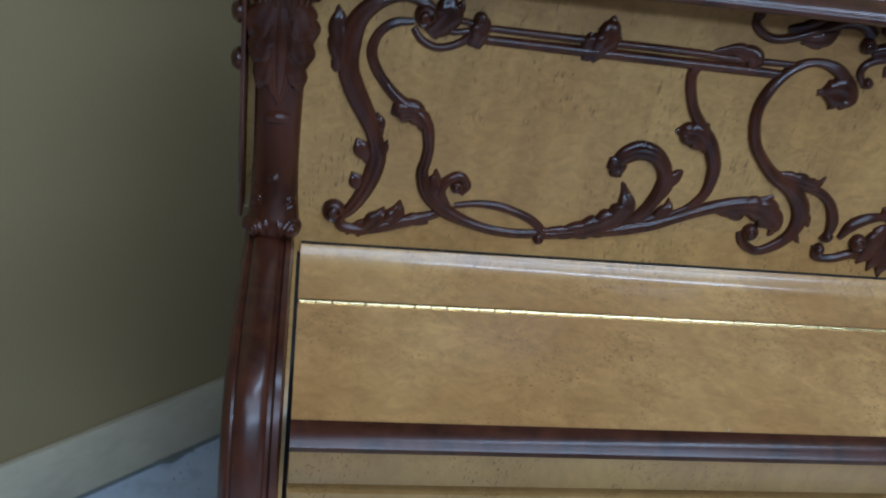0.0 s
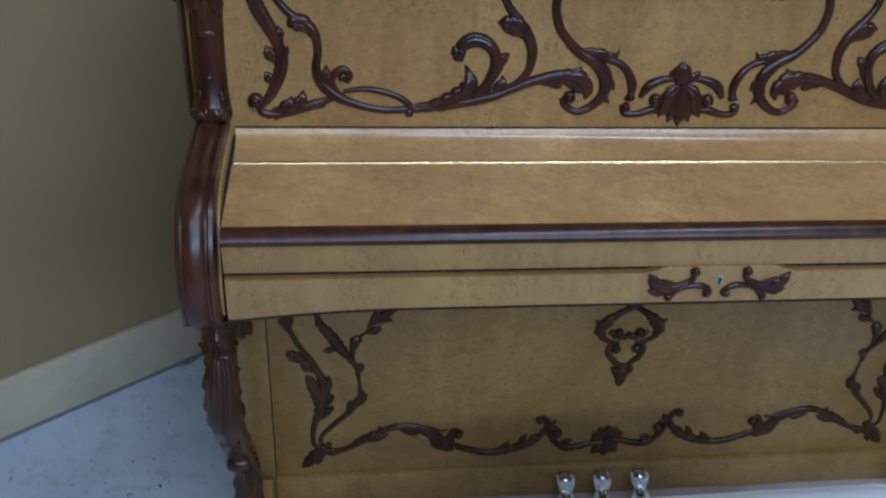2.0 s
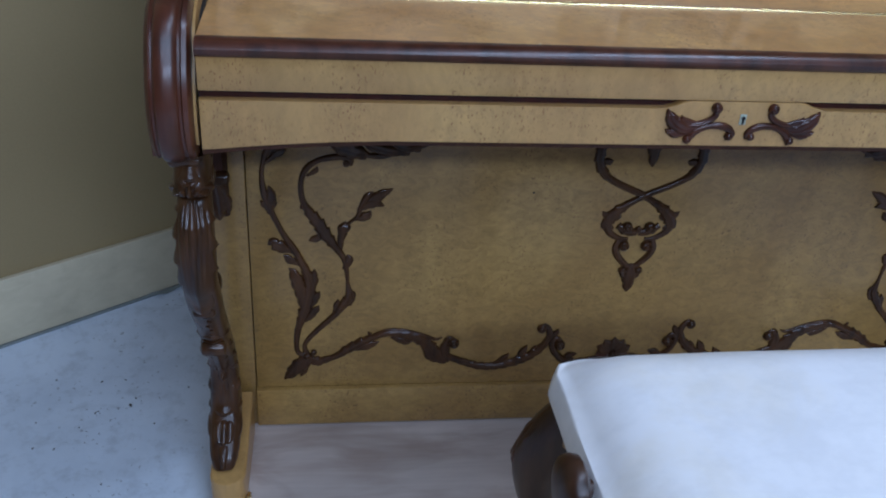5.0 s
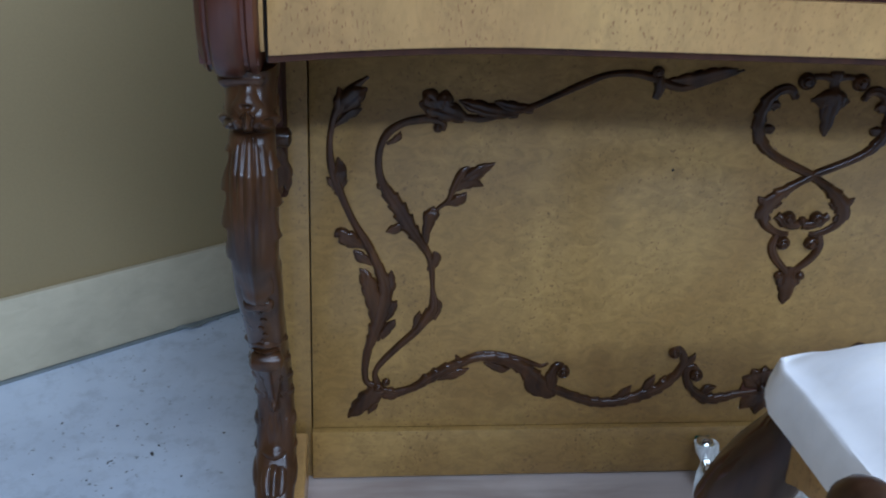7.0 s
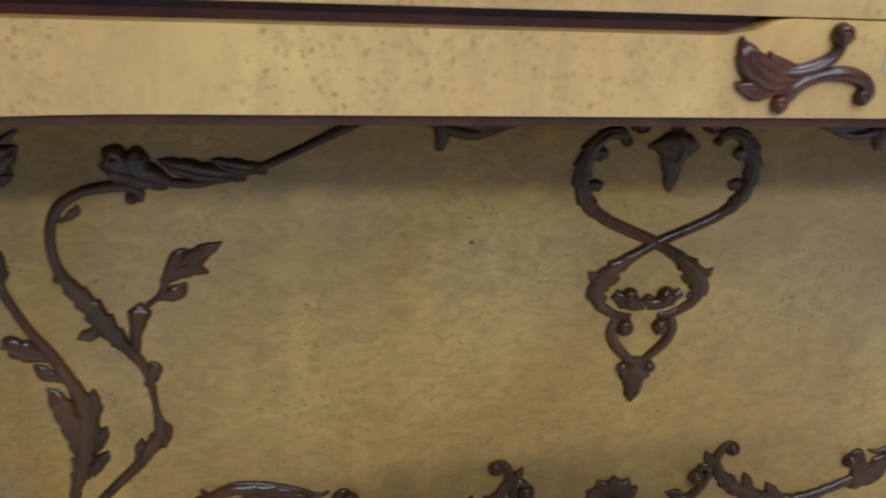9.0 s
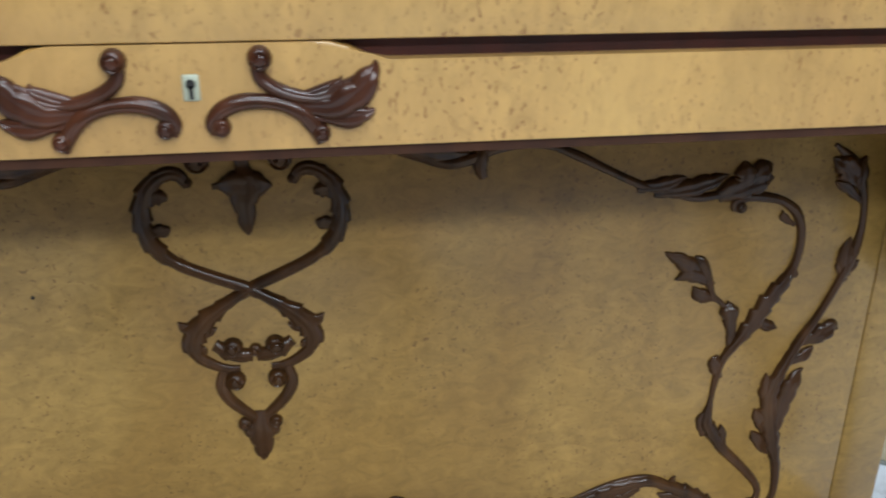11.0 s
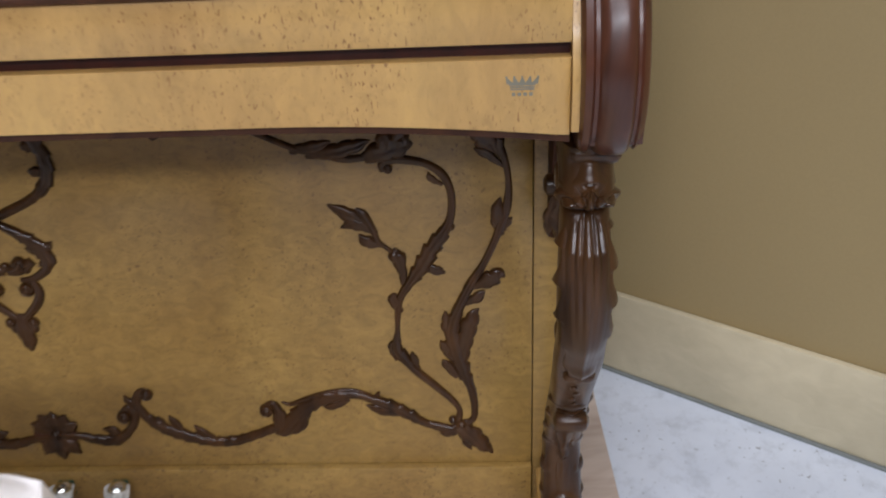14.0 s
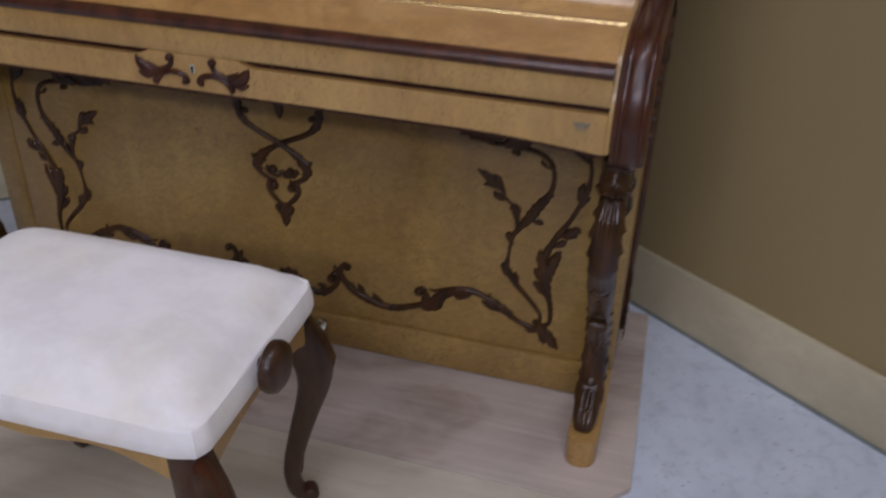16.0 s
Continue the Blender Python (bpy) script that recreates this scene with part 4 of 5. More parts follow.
for mirrored in (False, True):
    c = Carving(slip_face, mirrored, middle=-0.002)
    c.vine((-37, 735, 6), (-39, 728, 6), (-47, 722, 6), (-58, 718, 6), (-70, 717, 5), (-81, 721, 6), (-88, 726, 4), (-91, 730, 1))
    c.vine((-70, 692, 5), (-66, 701, 7), (-58, 710, 7), (-45, 715, 6), (-29, 716, 7), (-17, 712, 7), (-11, 705, 6), (-13, 699, 5))
    c.leaf((-58, 712, 4), (-75, 712, 8), (-87, 717, 10), (-95, 725, 8), (-100, 732, 5), (-101, 737, 1))
    c.leaf((-66, 707, 3), (-84, 706, 7), (-94, 707, 5), (-100, 710, 2))
    c.leaf((-58, 717, 3), (-72, 721, 4), (-80, 725, 3), (-82, 729, 1))
    c.bead(-39, 739, 14)
    c.bead(-16, 702, 11)
    c.bead(-70, 697, 11)
    c.done("carved_escutcheon", slip)
for mirrored in (False, True):
    c = Carving(upper_face, mirrored, apart=("carved_scroll", upper_panel))
    c.vine((-557, 1086, 10), (-569, 1097, 9), (-588, 1101, 9), (-609, 1094, 11), (-627, 1077, 14), (-635, 1052, 17), (-634, 1027, 16), (-625, 1005, 16), (-612, 982, 14), (-603, 963, 12), (-598, 943, 14), (-601, 922, 14), (-609, 901, 12), (-620, 883, 10), (-631, 872, 8), (-626, 862, 9), (-606, 860, 8), (-586, 865, 10), (-559, 874, 10), (-536, 881, 8), (-521, 889, 8))
    c.leaf((-640, 1030, 11), (-646, 1058, 11), (-647, 1076, 7), (-648, 1086, 2))
    c.leaf((-604, 936, 6), (-615, 949, 9), (-620, 959, 2))
    c.leaf((-602, 956, 5), (-600, 974, 8), (-602, 987, 2))
    c.leaf((-598, 932, 5), (-592, 949, 5), (-589, 960, 1))
    c.leaf((-607, 905, 5), (-617, 914, 8), (-622, 923, 2))
    c.leaf((-609, 858, 7), (-593, 872, 11), (-585, 887, 2))
    c.leaf((-589, 865, 7), (-574, 878, 11), (-569, 896, 2))
    c.leaf((-571, 868, 5), (-553, 875, 8), (-537, 872, 2))
    c.leaf((-619, 858, 5), (-606, 867, 6), (-602, 875, 1))
    c.bead(-638, 879, 25)
for mirrored in (False, True):
    c = Carving(upper_face, mirrored, apart=("carved_scroll", upper_panel))
    c.vine((-576, 1078, 5), (-594, 1075, 7), (-607, 1065, 7), (-613, 1049, 8), (-609, 1033, 8), (-596, 1015, 8), (-581, 1001, 9), (-561, 989, 10), (-551, 977, 10), (-547, 957, 9), (-548, 942, 9), (-550, 926, 10), (-542, 906, 12), (-523, 889, 12), (-500, 878, 9), (-473, 870, 8), (-446, 867, 8), (-419, 868, 8))
    c.vine((-512, 894, 5), (-487, 898, 6), (-461, 896, 7), (-433, 887, 7), (-416, 876, 7), (-409, 866, 5))
    c.vine((-519, 890, 7), (-529, 908, 9), (-522, 922, 8), (-510, 927, 7), (-501, 917, 6), (-507, 907, 4))
    c.leaf((-552, 977, 8), (-565, 990, 12), (-579, 991, 12), (-589, 987, 6))
    c.leaf((-527, 892, 8), (-535, 913, 10), (-536, 933, 2))
    c.bead(-513, 915, 14)
    c.bead(-416, 863, 13)
for mirrored in (False, True):
    c = Carving(upper_face, mirrored, apart=("carved_knot", upper_panel))
    c.vine((-576, 1072, 5), (-566, 1061, 6), (-550, 1056, 6), (-532, 1061, 6), (-515, 1073, 8))
    c.vine((-557, 1074, 5), (-538, 1072, 5), (-517, 1075, 5))
    c.vine((-548, 1080, 5), (-529, 1083, 5), (-514, 1079, 6))
    c.leaf((-557, 1072, 11), (-545, 1087, 16), (-545, 1100, 10), (-545, 1112, 2))
    c.leaf((-542, 1079, 9), (-534, 1095, 6), (-531, 1103, 2))
    c.leaf((-515, 1065, 10), (-511, 1080, 11), (-513, 1092, 4))
    c.leaf((-396, 1064, 9), (-384, 1083, 14), (-382, 1096, 9), (-381, 1104, 2))
    c.leaf((-402, 1063, 6), (-401, 1078, 9), (-402, 1086, 4))
    c.leaf((-382, 1068, 8), (-374, 1081, 5), (-372, 1089, 1))
    c.leaf((-266, 1080, 4), (-251, 1084, 6), (-235, 1082, 10), (-223, 1074, 11), (-219, 1067, 4))
    c.bead(-566, 1084, 24)
    c.bead(-513, 1086, 15)
for mirrored in (False, True):
    c = Carving(upper_face, mirrored)
    c.vine((-511, 1079, 5), (-433, 1078, 6), (-307, 1077, 6), (-244, 1075, 6), (-179, 1075, 5))
    c.vine((-513, 1068, 7), (-401, 1067, 8), (-306, 1066, 8), (-242, 1065, 8), (-193, 1064, 7))
    c.done("carved_rail", upper_panel)
for mirrored in (False, True):
    c = Carving(upper_face, mirrored, apart=("carved_branch", upper_panel))
    c.vine((-283, 1067, 9), (-288, 1055, 9), (-285, 1039, 9), (-277, 1020, 9), (-262, 1001, 10), (-249, 984, 13), (-239, 964, 12), (-237, 949, 11), (-240, 929, 9), (-254, 911, 8), (-273, 900, 7))
    c.vine((-408, 868, 8), (-365, 874, 9), (-325, 881, 11), (-292, 889, 11), (-266, 899, 10), (-233, 912, 11), (-200, 920, 12), (-177, 923, 10), (-159, 932, 3))
    c.vine((-325, 885, 8), (-304, 903, 11), (-292, 928, 12), (-291, 949, 13), (-304, 966, 14), (-324, 971, 16), (-341, 962, 14), (-350, 948, 3))
    c.leaf((-248, 979, 8), (-266, 992, 15), (-279, 995, 12), (-291, 996, 3))
    c.leaf((-258, 994, 5), (-256, 1007, 2))
    c.leaf((-415, 869, 7), (-385, 873, 9), (-352, 883, 15), (-333, 896, 15), (-326, 912, 11), (-335, 935, 2))
    c.leaf((-349, 885, 7), (-330, 903, 7), (-320, 917, 2))
    c.leaf((-347, 958, 10), (-344, 948, 11), (-339, 940, 3))
    c.leaf((-290, 918, 5), (-282, 941, 9), (-271, 953, 5))
    c.leaf((-315, 881, 7), (-289, 895, 10), (-279, 909, 8), (-279, 921, 2))
    c.leaf((-203, 916, 8), (-176, 917, 15), (-158, 908, 17), (-148, 896, 9), (-152, 885, 2))
    c.leaf((-223, 912, 5), (-195, 906, 6), (-187, 908, 2))
for mirrored in (False, True):
    c = Carving(upper_face, mirrored)
    c.vine((-117, 1063, 12), (-133, 1075, 10), (-154, 1080, 7), (-173, 1076, 8), (-190, 1063, 9), (-203, 1042, 10), (-207, 1019, 10), (-200, 992, 10), (-185, 972, 10), (-166, 955, 11), (-143, 942, 13), (-126, 925, 16), (-121, 907, 15), (-126, 889, 12), (-141, 874, 10), (-161, 866, 8), (-180, 875, 8), (-187, 888, 7))
    c.vine((-137, 947, 7), (-108, 941, 8), (-91, 929, 9), (-81, 911, 11), (-80, 895, 9), (-87, 884, 6))
    c.leaf((-166, 957, 5), (-138, 953, 9), (-115, 949, 7), (-105, 959, 1))
    c.leaf((-125, 918, 7), (-113, 908, 7), (-107, 899, 1))
    c.leaf((-124, 892, 6), (-117, 884, 4), (-112, 879, 1))
    c.leaf((-142, 1050, 5), (-128, 1052, 20), (-115, 1046, 17), (-117, 1034, 2))
    c.leaf((-115, 1060, 9), (-110, 1050, 8), (-103, 1045, 2))
    c.bead(-176, 888, 20)
    c.done("carved_c_scroll", upper_panel)
for mirrored in (False, True):
    c = Carving(upper_face, mirrored)
    c.vine((-92, 878, 6), (-87, 864, 7), (-66, 863, 8), (-46, 869, 9), (-32, 867, 6))
    c.vine((-65, 888, 6), (-56, 904, 11), (-41, 913, 10), (-21, 917, 7), (-8, 913, 6))
    c.leaf((-8, 904, 7), (-20, 893, 12), (-25, 874, 11), (-33, 858, 4))
    c.leaf((-4, 902, 7), (-10, 882, 9), (-12, 864, 9), (-17, 850, 3))
    c.leaf((-9, 916, 7), (-18, 922, 7), (-24, 929, 2))
    c.bead(-81, 889, 14)
    c.bead(-87, 873, 15)
    c.bead(-42, 884, 21)
    c.done("carved_crest", upper_panel)
c = Carving(upper_face)
c.leaf((-3, 913, 11), (-5, 927, 18), (-6, 943, 3))
c.leaf((0, 902, 9), (0, 880, 11), (0, 860, 10), (0, 843, 3))
c.bead(-2, 909, 13)
c.done("carved_crest", upper_panel)
for mirrored in (False, True):
    c = Carving(upper_face, mirrored)
    c.vine((-236, 1122, 6), (-234, 1110, 7), (-221, 1101, 7), (-205, 1099, 7), (-184, 1105, 8), (-160, 1115, 9), (-141, 1123, 11), (-120, 1122, 11), (-105, 1112, 10))
    c.vine((-79, 1096, 6), (-54, 1100, 6), (-37, 1109, 7), (-24, 1125, 5))
    c.vine((-97, 1060, 5), (-106, 1074, 7), (-100, 1085, 7), (-81, 1091, 7), (-52, 1091, 7), (-9, 1090, 7))
    c.leaf((-177, 1101, 6), (-159, 1104, 11), (-143, 1114, 3))
    c.leaf((-194, 1110, 5), (-173, 1116, 7), (-160, 1124, 2))
    c.leaf((-95, 1095, 9), (-77, 1102, 13), (-64, 1115, 12), (-61, 1127, 2))
    c.leaf((-67, 1099, 6), (-53, 1109, 8), (-51, 1118, 2))
    c.leaf((-76, 1078, 7), (-60, 1081, 6), (-47, 1083, 2))
    c.bead(-234, 1121, 12)
    c.bead(-109, 1102, 18)
    c.bead(-91, 1122, 20)
    c.bead(-95, 1064, 12)
    c.done("carved_cresting", upper_panel)

# Palmettes on the middle line
palmette = part("palmette", prism(bmesh.new(), [(0.030 * math.sin(a) - 0.002, 0.155 + 0.026 * math.cos(a)) for a in (2 * math.pi * k / 16 for k in range(16))], "y", FRONT - 0.003, FRONT + 0.001), CARVED, lower_panel, "dark carved palmette")
c = Carving(lower_face, wood=RELIEF, apart=("petal", palmette))
for a in (-62, -32, 0, 32, 62):
    x, z = math.sin(radians(a)), math.cos(radians(a))
    c.leaf((x * 4, 158 + z * 4, 6), (x * 22, 158 + z * 22, 12), (x * 36, 158 + z * 36, 3))
for a in (-40, 0, 40):
    x, z = math.sin(radians(a)), -math.cos(radians(a))
    c.leaf((x * 4, 152 + z * 4, 7), (x * 22, 152 + z * 22, 13), (x * 40, 152 + z * 42, 3))
c.bead(0, 156, 16)
c = Carving(upper_face, depth=1.3, apart=("crest_petal", upper_panel))
for x in (-1, 0, 1):
    c.leaf((x * 5, 1068, 7), (x * 15, 1086, 12), (x * 20, 1106 - abs(x) * 6, 4))
    c.leaf((x * 4, 1070, 7), (x * 9, 1055, 11), (x * 12, 1036 + abs(x) * 6, 3))
c.bead(0, 1072, 22).bead(-22, 1074, 16).bead(22, 1074, 16)

# Key hole with a small lock plate
bm = boxed(-0.0050, 0.0040, SLIP - 0.0012, SLIP + 0.001, 0.717, 0.7315, bevel=0.0012)
plate = part("lock_plate", bm, LOCK, slip, "small pale metal lock plate")
part("key_hole", turned(boxed(-0.0017, 0.0007, SLIP - 0.0022, SLIP - 0.0013, 0.7185, 0.7255), (-0.0005, SLIP - 0.0022, 0.7265), (0, 1, 0), [(0, 0.0026), (0.0009, 0.0026)], 10), BLACK, plate)

# Small printed crown emblem with an unreadable line under it
bm = bmesh.new()
CROWN = (0.6235, 0.7145)
for k in range(-2, 3):
    low, high = CROWN[0] + 0.0046 * k, CROWN[0] + 0.0060 * k
    prism(bm, [(low - 0.0028, CROWN[1] + 0.0032), (low + 0.0028, CROWN[1] + 0.0032), (high + 0.0006, CROWN[1] + 0.0084), (high - 0.0006, CROWN[1] + 0.0084)], "y", SLIP - 0.0003, SLIP + 0.0004)
    turned(bm, (high, SLIP + 0.0004, CROWN[1] + 0.0086), (0, -1, 0), [(0, 0.0009), (0.0007, 0.0009)], 8)
for z, half in ((0.0026, 0.0100), (0.0008, 0.0094), (-0.0010, 0.0090)):
    box(bm, CROWN[0] - half, CROWN[0] + half, SLIP - 0.0003, SLIP + 0.0004, CROWN[1] + z - 0.0006, CROWN[1] + z + 0.0006)
for k in range(4):
    x = CROWN[0] - 0.0066 + 0.0044 * k
    box(bm, x - 0.0014, x + 0.0014, SLIP - 0.0003, SLIP + 0.0004, CROWN[1] - 0.0062, CROWN[1] - 0.0036)
part("crown_emblem", bm, INK, slip, "grey printed crown emblem", smooth=False)

# Pedals, each in a clear bag
for x in (-0.079, -0.003, 0.075):
    part("pedal_slot", boxed(x - 0.0105, x + 0.0105, -0.0120, -0.0097, 0.056, 0.0800, bevel=0.0008), FELT, plinth, "green felt round the pedal slot")
    bm = bmesh.new()
    rings = []
    for y, z, wide, thick in ((0.0, 0.067, 0.009, 0.006), (-0.012, 0.068, 0.009, 0.006), (-0.024, 0.068, 0.010, 0.006), (-0.034, 0.064, 0.0100, 0.006), (-0.043, 0.056, 0.0105, 0.006), (-0.050, 0.048, 0.0100, 0.005), (-0.055, 0.043, 0.0060, 0.003)):
        rings.append([(x + wide * math.cos(a), y - 0.004, z + thick * math.sin(a)) for a in (2 * math.pi * k / 14 for k in range(14))])
    skin(bm, rings)
    pedal = part("pedal", bm, STEEL, piano, "polished metal pedal in a clear plastic wrap")
    bm = bmesh.new()
    bmesh.ops.create_uvsphere(bm, u_segments=18, v_segments=12, radius=0.0165, matrix=pose(x, -0.024, 0.070))
    part("pedal_boss", bm, STEEL, pedal)

# a crumpled clear sheet hangs from each pedal
for x, seed in ((-0.079, 1), (-0.003, 5), (0.075, 9)):
    rings = []
    for k in range(25):
        t = k / 24
        y, z = -0.026 - 0.040 * t, 0.080 - 0.066 * t ** 1.15
        wide = 0.0178 - 0.0068 * math.exp(-(((t - 0.42) / 0.16) ** 2)) + 0.0045 * max(0.0, t - 0.55) / 0.45
        ring = []
        for i in range(44):
            a = 2 * math.pi * i / 44
            crease = 1 + (0.03 + 0.10 * t) * math.sin(5 * a + seed + 1.6 * t) + (0.02 + 0.05 * t) * math.sin(11 * a - seed + 3 * t)
            ring.append((x + 0.003 * math.sin(seed) * t + wide * crease * math.cos(a), y - wide * 0.62 * crease * math.sin(a), max(0.0130, z - 0.006 * t * math.sin(a))))
        rings.append(ring)
    bm = bmesh.new()
    skin(bm, rings, caps=False)
    tagged(part("plastic_wrap", bm, CLEAR, None, "crumpled clear plastic wrap round a piano pedal"), category="plastic wrap", group="wraps on the pedals").visible_shadow = False
# ---- stool ----
stool = thing("piano_stool", "piano stool with a cream cloth seat on dark cabriole legs", "stool")
SX0, SX1, SY0, SY1 = -0.2500, 0.2685, -0.792, -0.432
STOOL_MID = Vector((0.010, -0.612, 0))
# it stands a little askew
stool.matrix_world = Matrix.Translation(STOOL_MID) @ Matrix.Rotation(radians(1.0), 4, "Z") @ Matrix.Translation(-STOOL_MID)


def seat_shape(u, v):
    """Height of the padded seat over its rim, u and v from -1 to 1."""
    across, along = (1 - abs(u)) * (SX1 - SX0) / 2, (1 - abs(v)) * (SY1 - SY0) / 2
    soft = (1 - (1 - min(1.0, across / 0.085)) ** 2.0) * (1 - (1 - min(1.0, along / 0.080)) ** 2.0)
    seam = math.exp(-((min(across, along) - 0.010) / 0.007) ** 2)
    return 0.478 + 0.043 * soft - 0.0040 * seam + 0.0020 * math.sin(5 * u + 3 * v) * (1 - u * u) * (1 - v * v)


bm = bmesh.new()
N = 28


def rim(u, v):
    """Rounds the corners of the seat in plan."""
    x, y = (SX0 + SX1) / 2 + u * (SX1 - SX0) / 2, (SY0 + SY1) / 2 + v * (SY1 - SY0) / 2
    far = max(0.0, abs(u) + abs(v) - 1.86)
    return x - math.copysign(far * 0.06, u), y - math.copysign(far * 0.06, v)


grid = []
for j in range(N + 1):
    v = math.sin((j / N - 0.5) * math.pi)
    row = []
    for i in range(N + 1):
        u = math.sin((i / N - 0.5) * math.pi)
        x, y = rim(u, v)
        row.append(bm.verts.new((x, y, seat_shape(u, v))))
    grid.append(row)
for j in range(N):
    for i in range(N):
        bm.faces.new((grid[j][i], grid[j][i + 1], grid[j + 1][i + 1], grid[j + 1][i]))
border = grid[0] + [r[-1] for r in grid[1:]] + grid[-1][-2::-1] + [r[0] for r in grid[-2:0:-1]]
mid = Vector(((SX0 + SX1) / 2, (SY0 + SY1) / 2, 0))
last = border
for out, z in ((0.0018, 0.4765), (0.0032, 0.473), (0.0050, 0.466), (0.0075, 0.455), (0.0085, 0.443), (0.0050, 0.434), (-0.0200, 0.432)):
    ring = []
    for v in border:
        d = Vector((v.co.x, v.co.y, 0)) - mid
        d = Vector((d.x / (SX1 - SX0), d.y / (SY1 - SY0), 0)).normalized()
        wave = 0.0008 * math.sin(37 * v.co.x + 29 * v.co.y)
        ring.append(bm.verts.new((v.co.x + d.x * out + wave, v.co.y + d.y * out, z)))
    n = len(ring)
    for i in range(n):
        bm.faces.new((last[i], last[(i + 1) % n], ring[(i + 1) % n], ring[i]))
    last = ring
part("seat", bm, CLOTH, stool, "cream cloth seat pad with a boxed edge")

# Frame rails with shaped lower edges
for y0, y1, face in ((SY0 + 0.016, SY0 + 0.036, -1), (SY1 - 0.036, SY1 - 0.016, 1)):
    low = [(SX0 + 0.03 + (SX1 - SX0 - 0.06) * k / 24, 0.372 + 0.030 * math.sin(math.pi * k / 24) ** 0.7 - 0.008 * math.cos(4 * math.pi * k / 24)) for k in range(25)]
    part("rail", prism(bmesh.new(), low + [(SX1 - 0.03, 0.434), (SX0 + 0.03, 0.434)], "y", y0, y1, bevel=0.002), MAPLE_SLIP, stool, "maple rail with a curved lower edge")
for x0, x1 in ((SX0 + 0.016, SX0 + 0.036), (SX1 - 0.028, SX1 - 0.007)):
    low = [(SY0 + 0.03 + (SY1 - SY0 - 0.06) * k / 24, 0.372 + 0.030 * math.sin(math.pi * k / 24) ** 0.7) for k in range(25)]
    part("rail", prism(bmesh.new(), low + [(SY1 - 0.03, 0.434), (SY0 + 0.03, 0.434)], "x", x0, x1, bevel=0.002), MAPLE_SLIP, stool, "maple rail with a curved lower edge")

# Height knobs at both short sides
for s, x in ((-1, SX0 - 0.010), (1, SX1 + 0.010)):
    bm = turned(bmesh.new(), (x - s * 0.02, -0.627, 0.462), (s, 0, 0), [(0, 0.010), (0.018, 0.010), (0.024, 0.030), (0.028, 0.036), (0.036, 0.0375), (0.044, 0.035), (0.049, 0.028), (0.052, 0.016), (0.053, 0.004)], 28)
    part("knob", bm, STOOL_WOOD, stool, "round dark turned height knob")

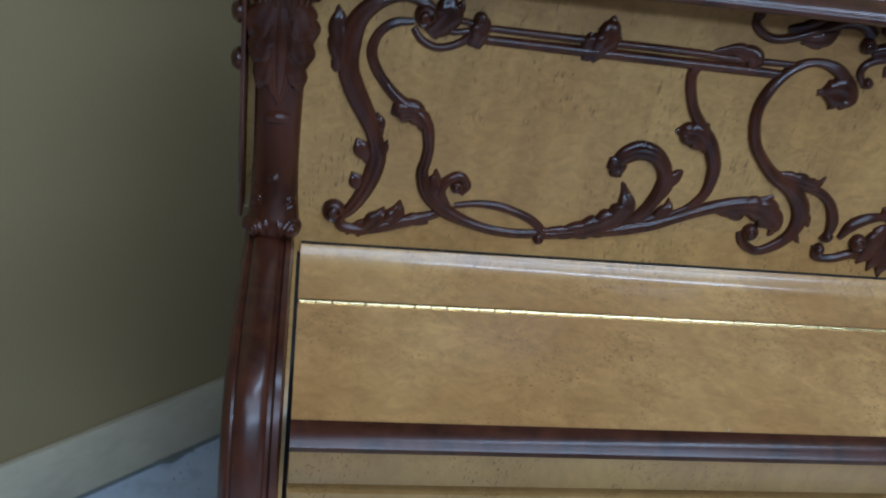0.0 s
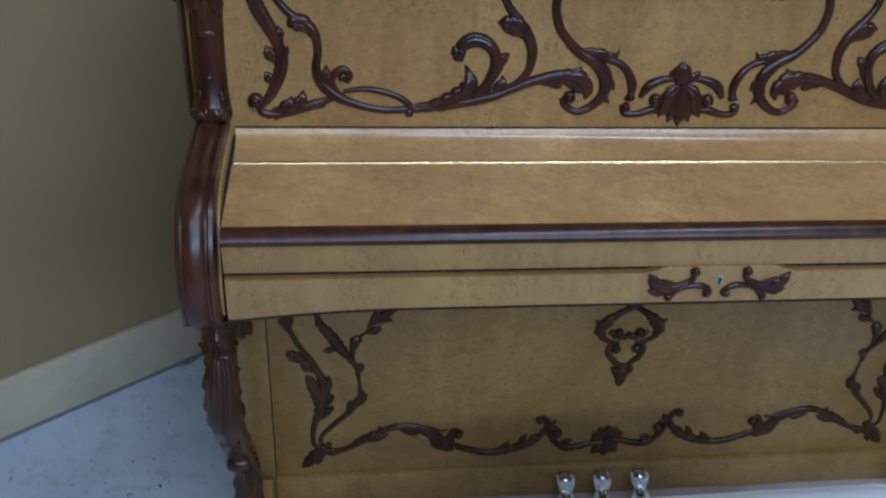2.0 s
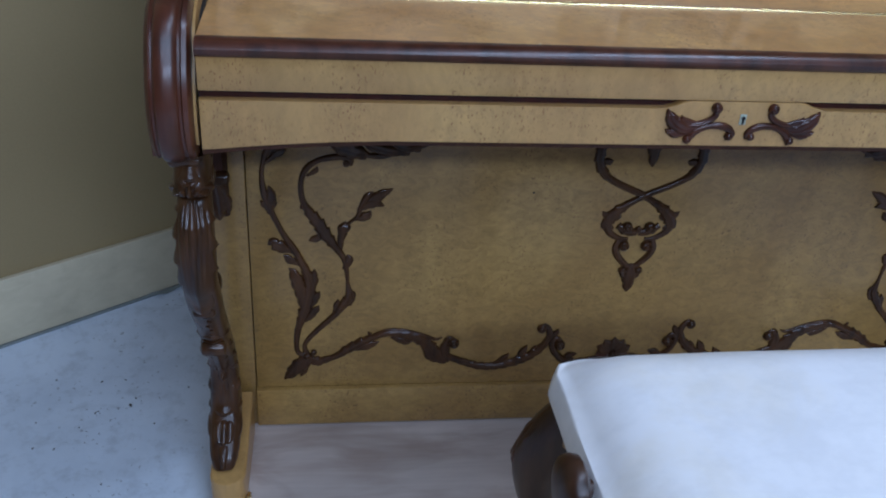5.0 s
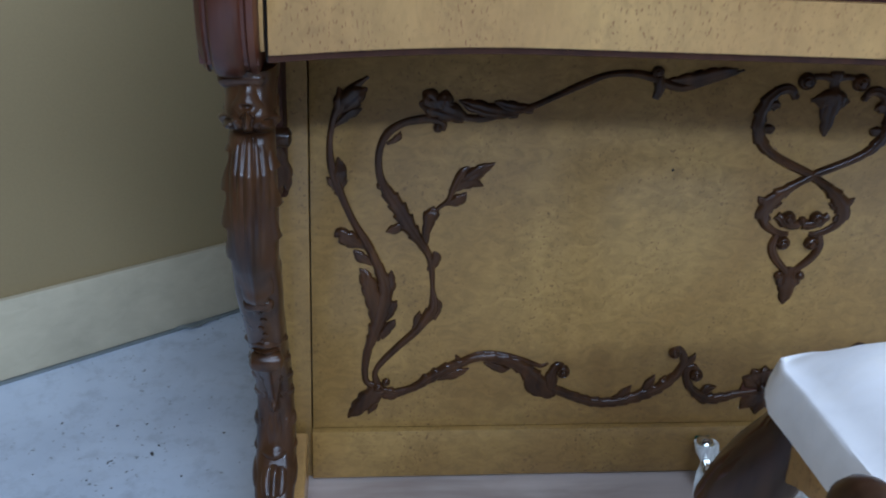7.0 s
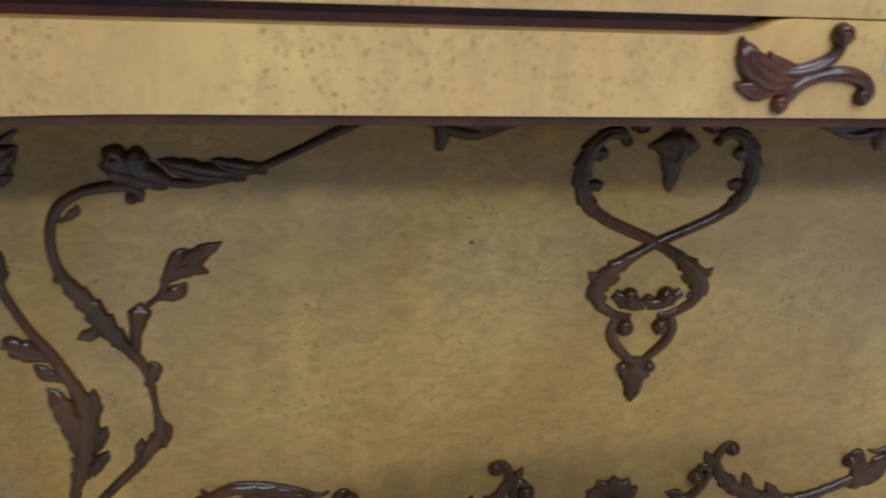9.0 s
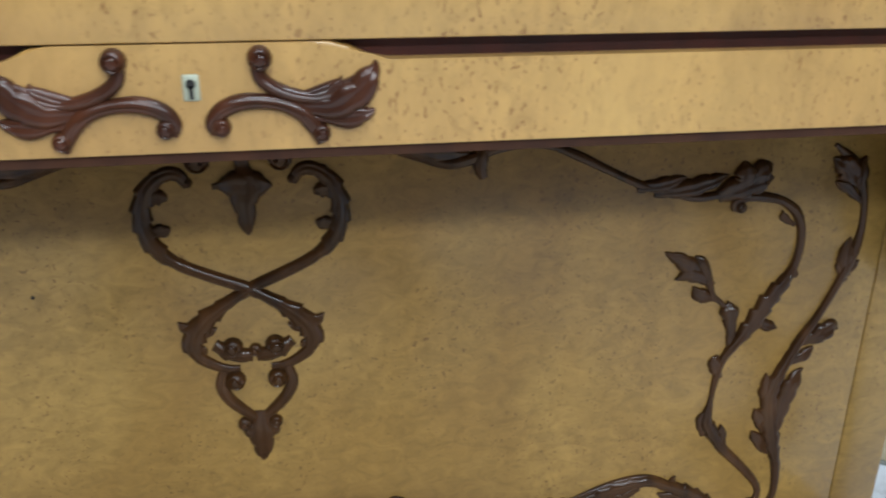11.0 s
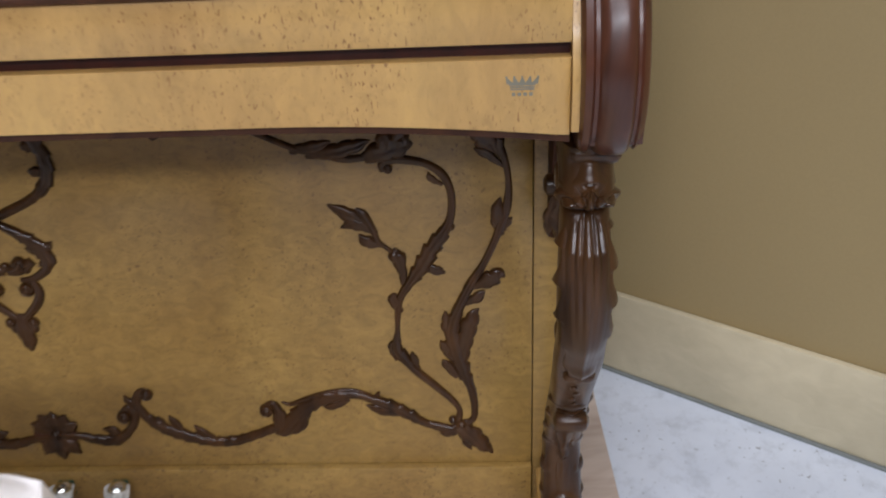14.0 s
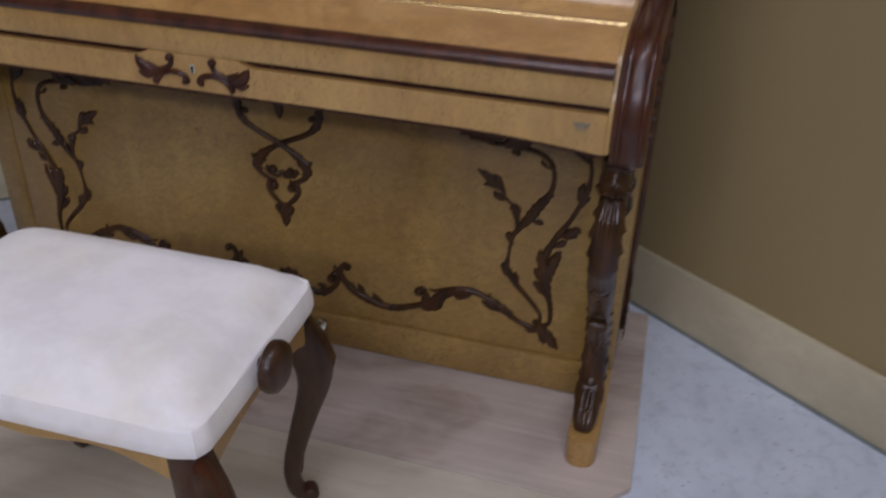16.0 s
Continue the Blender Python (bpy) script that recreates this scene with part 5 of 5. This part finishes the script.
# Cabriole legs with a carved knee and a scrolled foot
STOOL_LEG = [(-0.010, 0.437, 0.025), (-0.002, 0.405, 0.028), (0.018, 0.362, 0.033), (0.031, 0.320, 0.0335), (0.030, 0.275, 0.027), (0.019, 0.230, 0.0215), (0.003, 0.175, 0.0182), (-0.011, 0.120, 0.0162), (-0.017, 0.080, 0.0150), (-0.012, 0.045, 0.0145), (0.000, 0.027, 0.0140), (0.011, 0.0265, 0.010)]
for sx in (-1, 1):
    for sy, cy in ((-1, SY0 + 0.022), (1, SY1 - 0.014)):
        cx = SX0 + 0.030 if sx < 0 else SX1 - (0.022 if sy < 0 else 0.038)
        outward = Vector((sx, sy * 0.55, 0)).normalized()
        side = Vector((-outward.y, outward.x, 0))
        line = smooth_line(STOOL_LEG, 4)
        rings = []
        for i, (d, z, r) in enumerate(line):
            a, b = line[max(i - 1, 0)], line[min(i + 1, len(line) - 1)]
            t = Vector((b[0] - a[0], b[1] - a[1])).normalized()
            n = outward * (-t.y) + Vector((0, 0, 1)) * t.x
            centre = Vector((cx, cy, z)) + outward * d
            ring = []
            for k in range(16):
                w = 2 * math.pi * k / 16
                c, q = math.cos(w), math.sin(w)
                ring.append(centre + n * (r * math.copysign(abs(c) ** 0.8, c)) + side * (r * math.copysign(abs(q) ** 0.8, q)))
            rings.append(ring)
        bm = bmesh.new()
        skin(bm, rings)
        stool_leg = part("leg", bm, STOOL_WOOD, stool, "dark cabriole leg with a scrolled foot")
        c0 = Vector((cx, cy, 0.0275)) + outward * 0.012 - side * 0.015
        part("foot_scroll", turned(bmesh.new(), c0, side, [(0, 0.006), (0.002, 0.013), (0.006, 0.0150), (0.024, 0.0150), (0.028, 0.013), (0.030, 0.006)], 18), STOOL_WOOD, stool_leg)

        def knee(x, z, h, cx=cx, cy=cy, outward=outward, side=side):
            lo = [p for p in STOOL_LEG if p[1] <= z][0]
            hi = [p for p in STOOL_LEG if p[1] > z][-1]
            t = (z - lo[1]) / (hi[1] - lo[1])
            d, r = lo[0] + t * (hi[0] - lo[0]), lo[2] + t * (hi[2] - lo[2])
            return Vector((cx, cy, z)) + outward * (d + r * math.sqrt(max(0, 1 - min(1, abs(x) / r / 1.25) ** 2)) + h) + side * x

        c = Carving(knee, depth=0.7)
        c.leaf((0, 425, 6), (0, 380, 16), (0, 330, 12), (0, 296, 3))
        for x in (-1, 1):
            c.leaf((x * 8, 420, 5), (x * 16, 380, 10), (x * 17, 335, 3)).leaf((x * 6, 360, 5), (x * 12, 330, 8), (x * 12, 305, 3))
        c.done("knee_carving", stool_leg)
        c = Carving(knee, depth=0.7)
        c.leaf((0, 110, 3), (0, 90, 8), (3, 72, 3)).done("ankle_leaf", stool_leg)

# ---- small things ----
# loose torn strip and crumbs along the skirting
bm = bmesh.new()
rng = random.Random(4)
rings = []
for k in range(15):
    t = k / 14
    x, y = -0.935 + 0.085 * t, 0.440 + 0.050 * t + 0.004 * math.sin(9 * t)
    z = 0.0035 + 0.006 * math.sin(math.pi * t) * (0.6 + 0.4 * math.sin(8 * t))
    w = 0.0045 * (0.5 + math.sin(math.pi * min(0.97, max(0.03, t))))
    rings.append([(x - w * 0.5, y + w, z), (x, y, z + 0.0016), (x + w * 0.5, y - w, z - 0.001), (x, y, z - 0.0016)])
skin(bm, rings)
tagged(part("torn_strip", bm, SEAL, label="torn bit of grey sealing strip by the skirting"), category="strip")
bm = bmesh.new()
for k in range(46):
    near = rng.random() < 0.6
    x, y = (rng.gauss(-0.93, 0.07), rng.gauss(0.05, 0.06)) if near else (rng.uniform(-1.25, -0.74), rng.uniform(-0.25, 0.2))
    if k > 36:
        x, y = rng.uniform(0.83, 1.15), rng.uniform(-0.35, -0.02)
    size = rng.uniform(0.0008, 0.0022)
    bmesh.ops.create_icosphere(bm, subdivisions=1, radius=size, matrix=pose(x, y, size * 0.5, 0, 0, rng.uniform(0, 90)) @ Matrix.Diagonal((rng.uniform(0.8, 2.2), 1, 0.6, 1)))
tagged(part("crumbs", bm, plain("dark_grit", (0.09, 0.085, 0.08), 0.9), label="dark grit scattered on the concrete floor"), category="grit", kind="stuff")
# a white chip on the fall's edge and a dark dot on the lower panel
part("chip", turned(bmesh.new(), (-0.268, SLIP + 0.020, 0.8068), (0, -0.05, 1), [(0, 0.0017), (0.0010, 0.0014), (0.0013, 0.0006)], 9), PALE_WOOD, piano, "small white paint chip")
part("nail_dot", turned(bmesh.new(), (-0.186, FRONT + 0.001, 0.487), (0, -1, 0), [(0, 0.0022), (0.0014, 0.0018), (0.0017, 0.0006)], 10), BLACK, lower_panel)
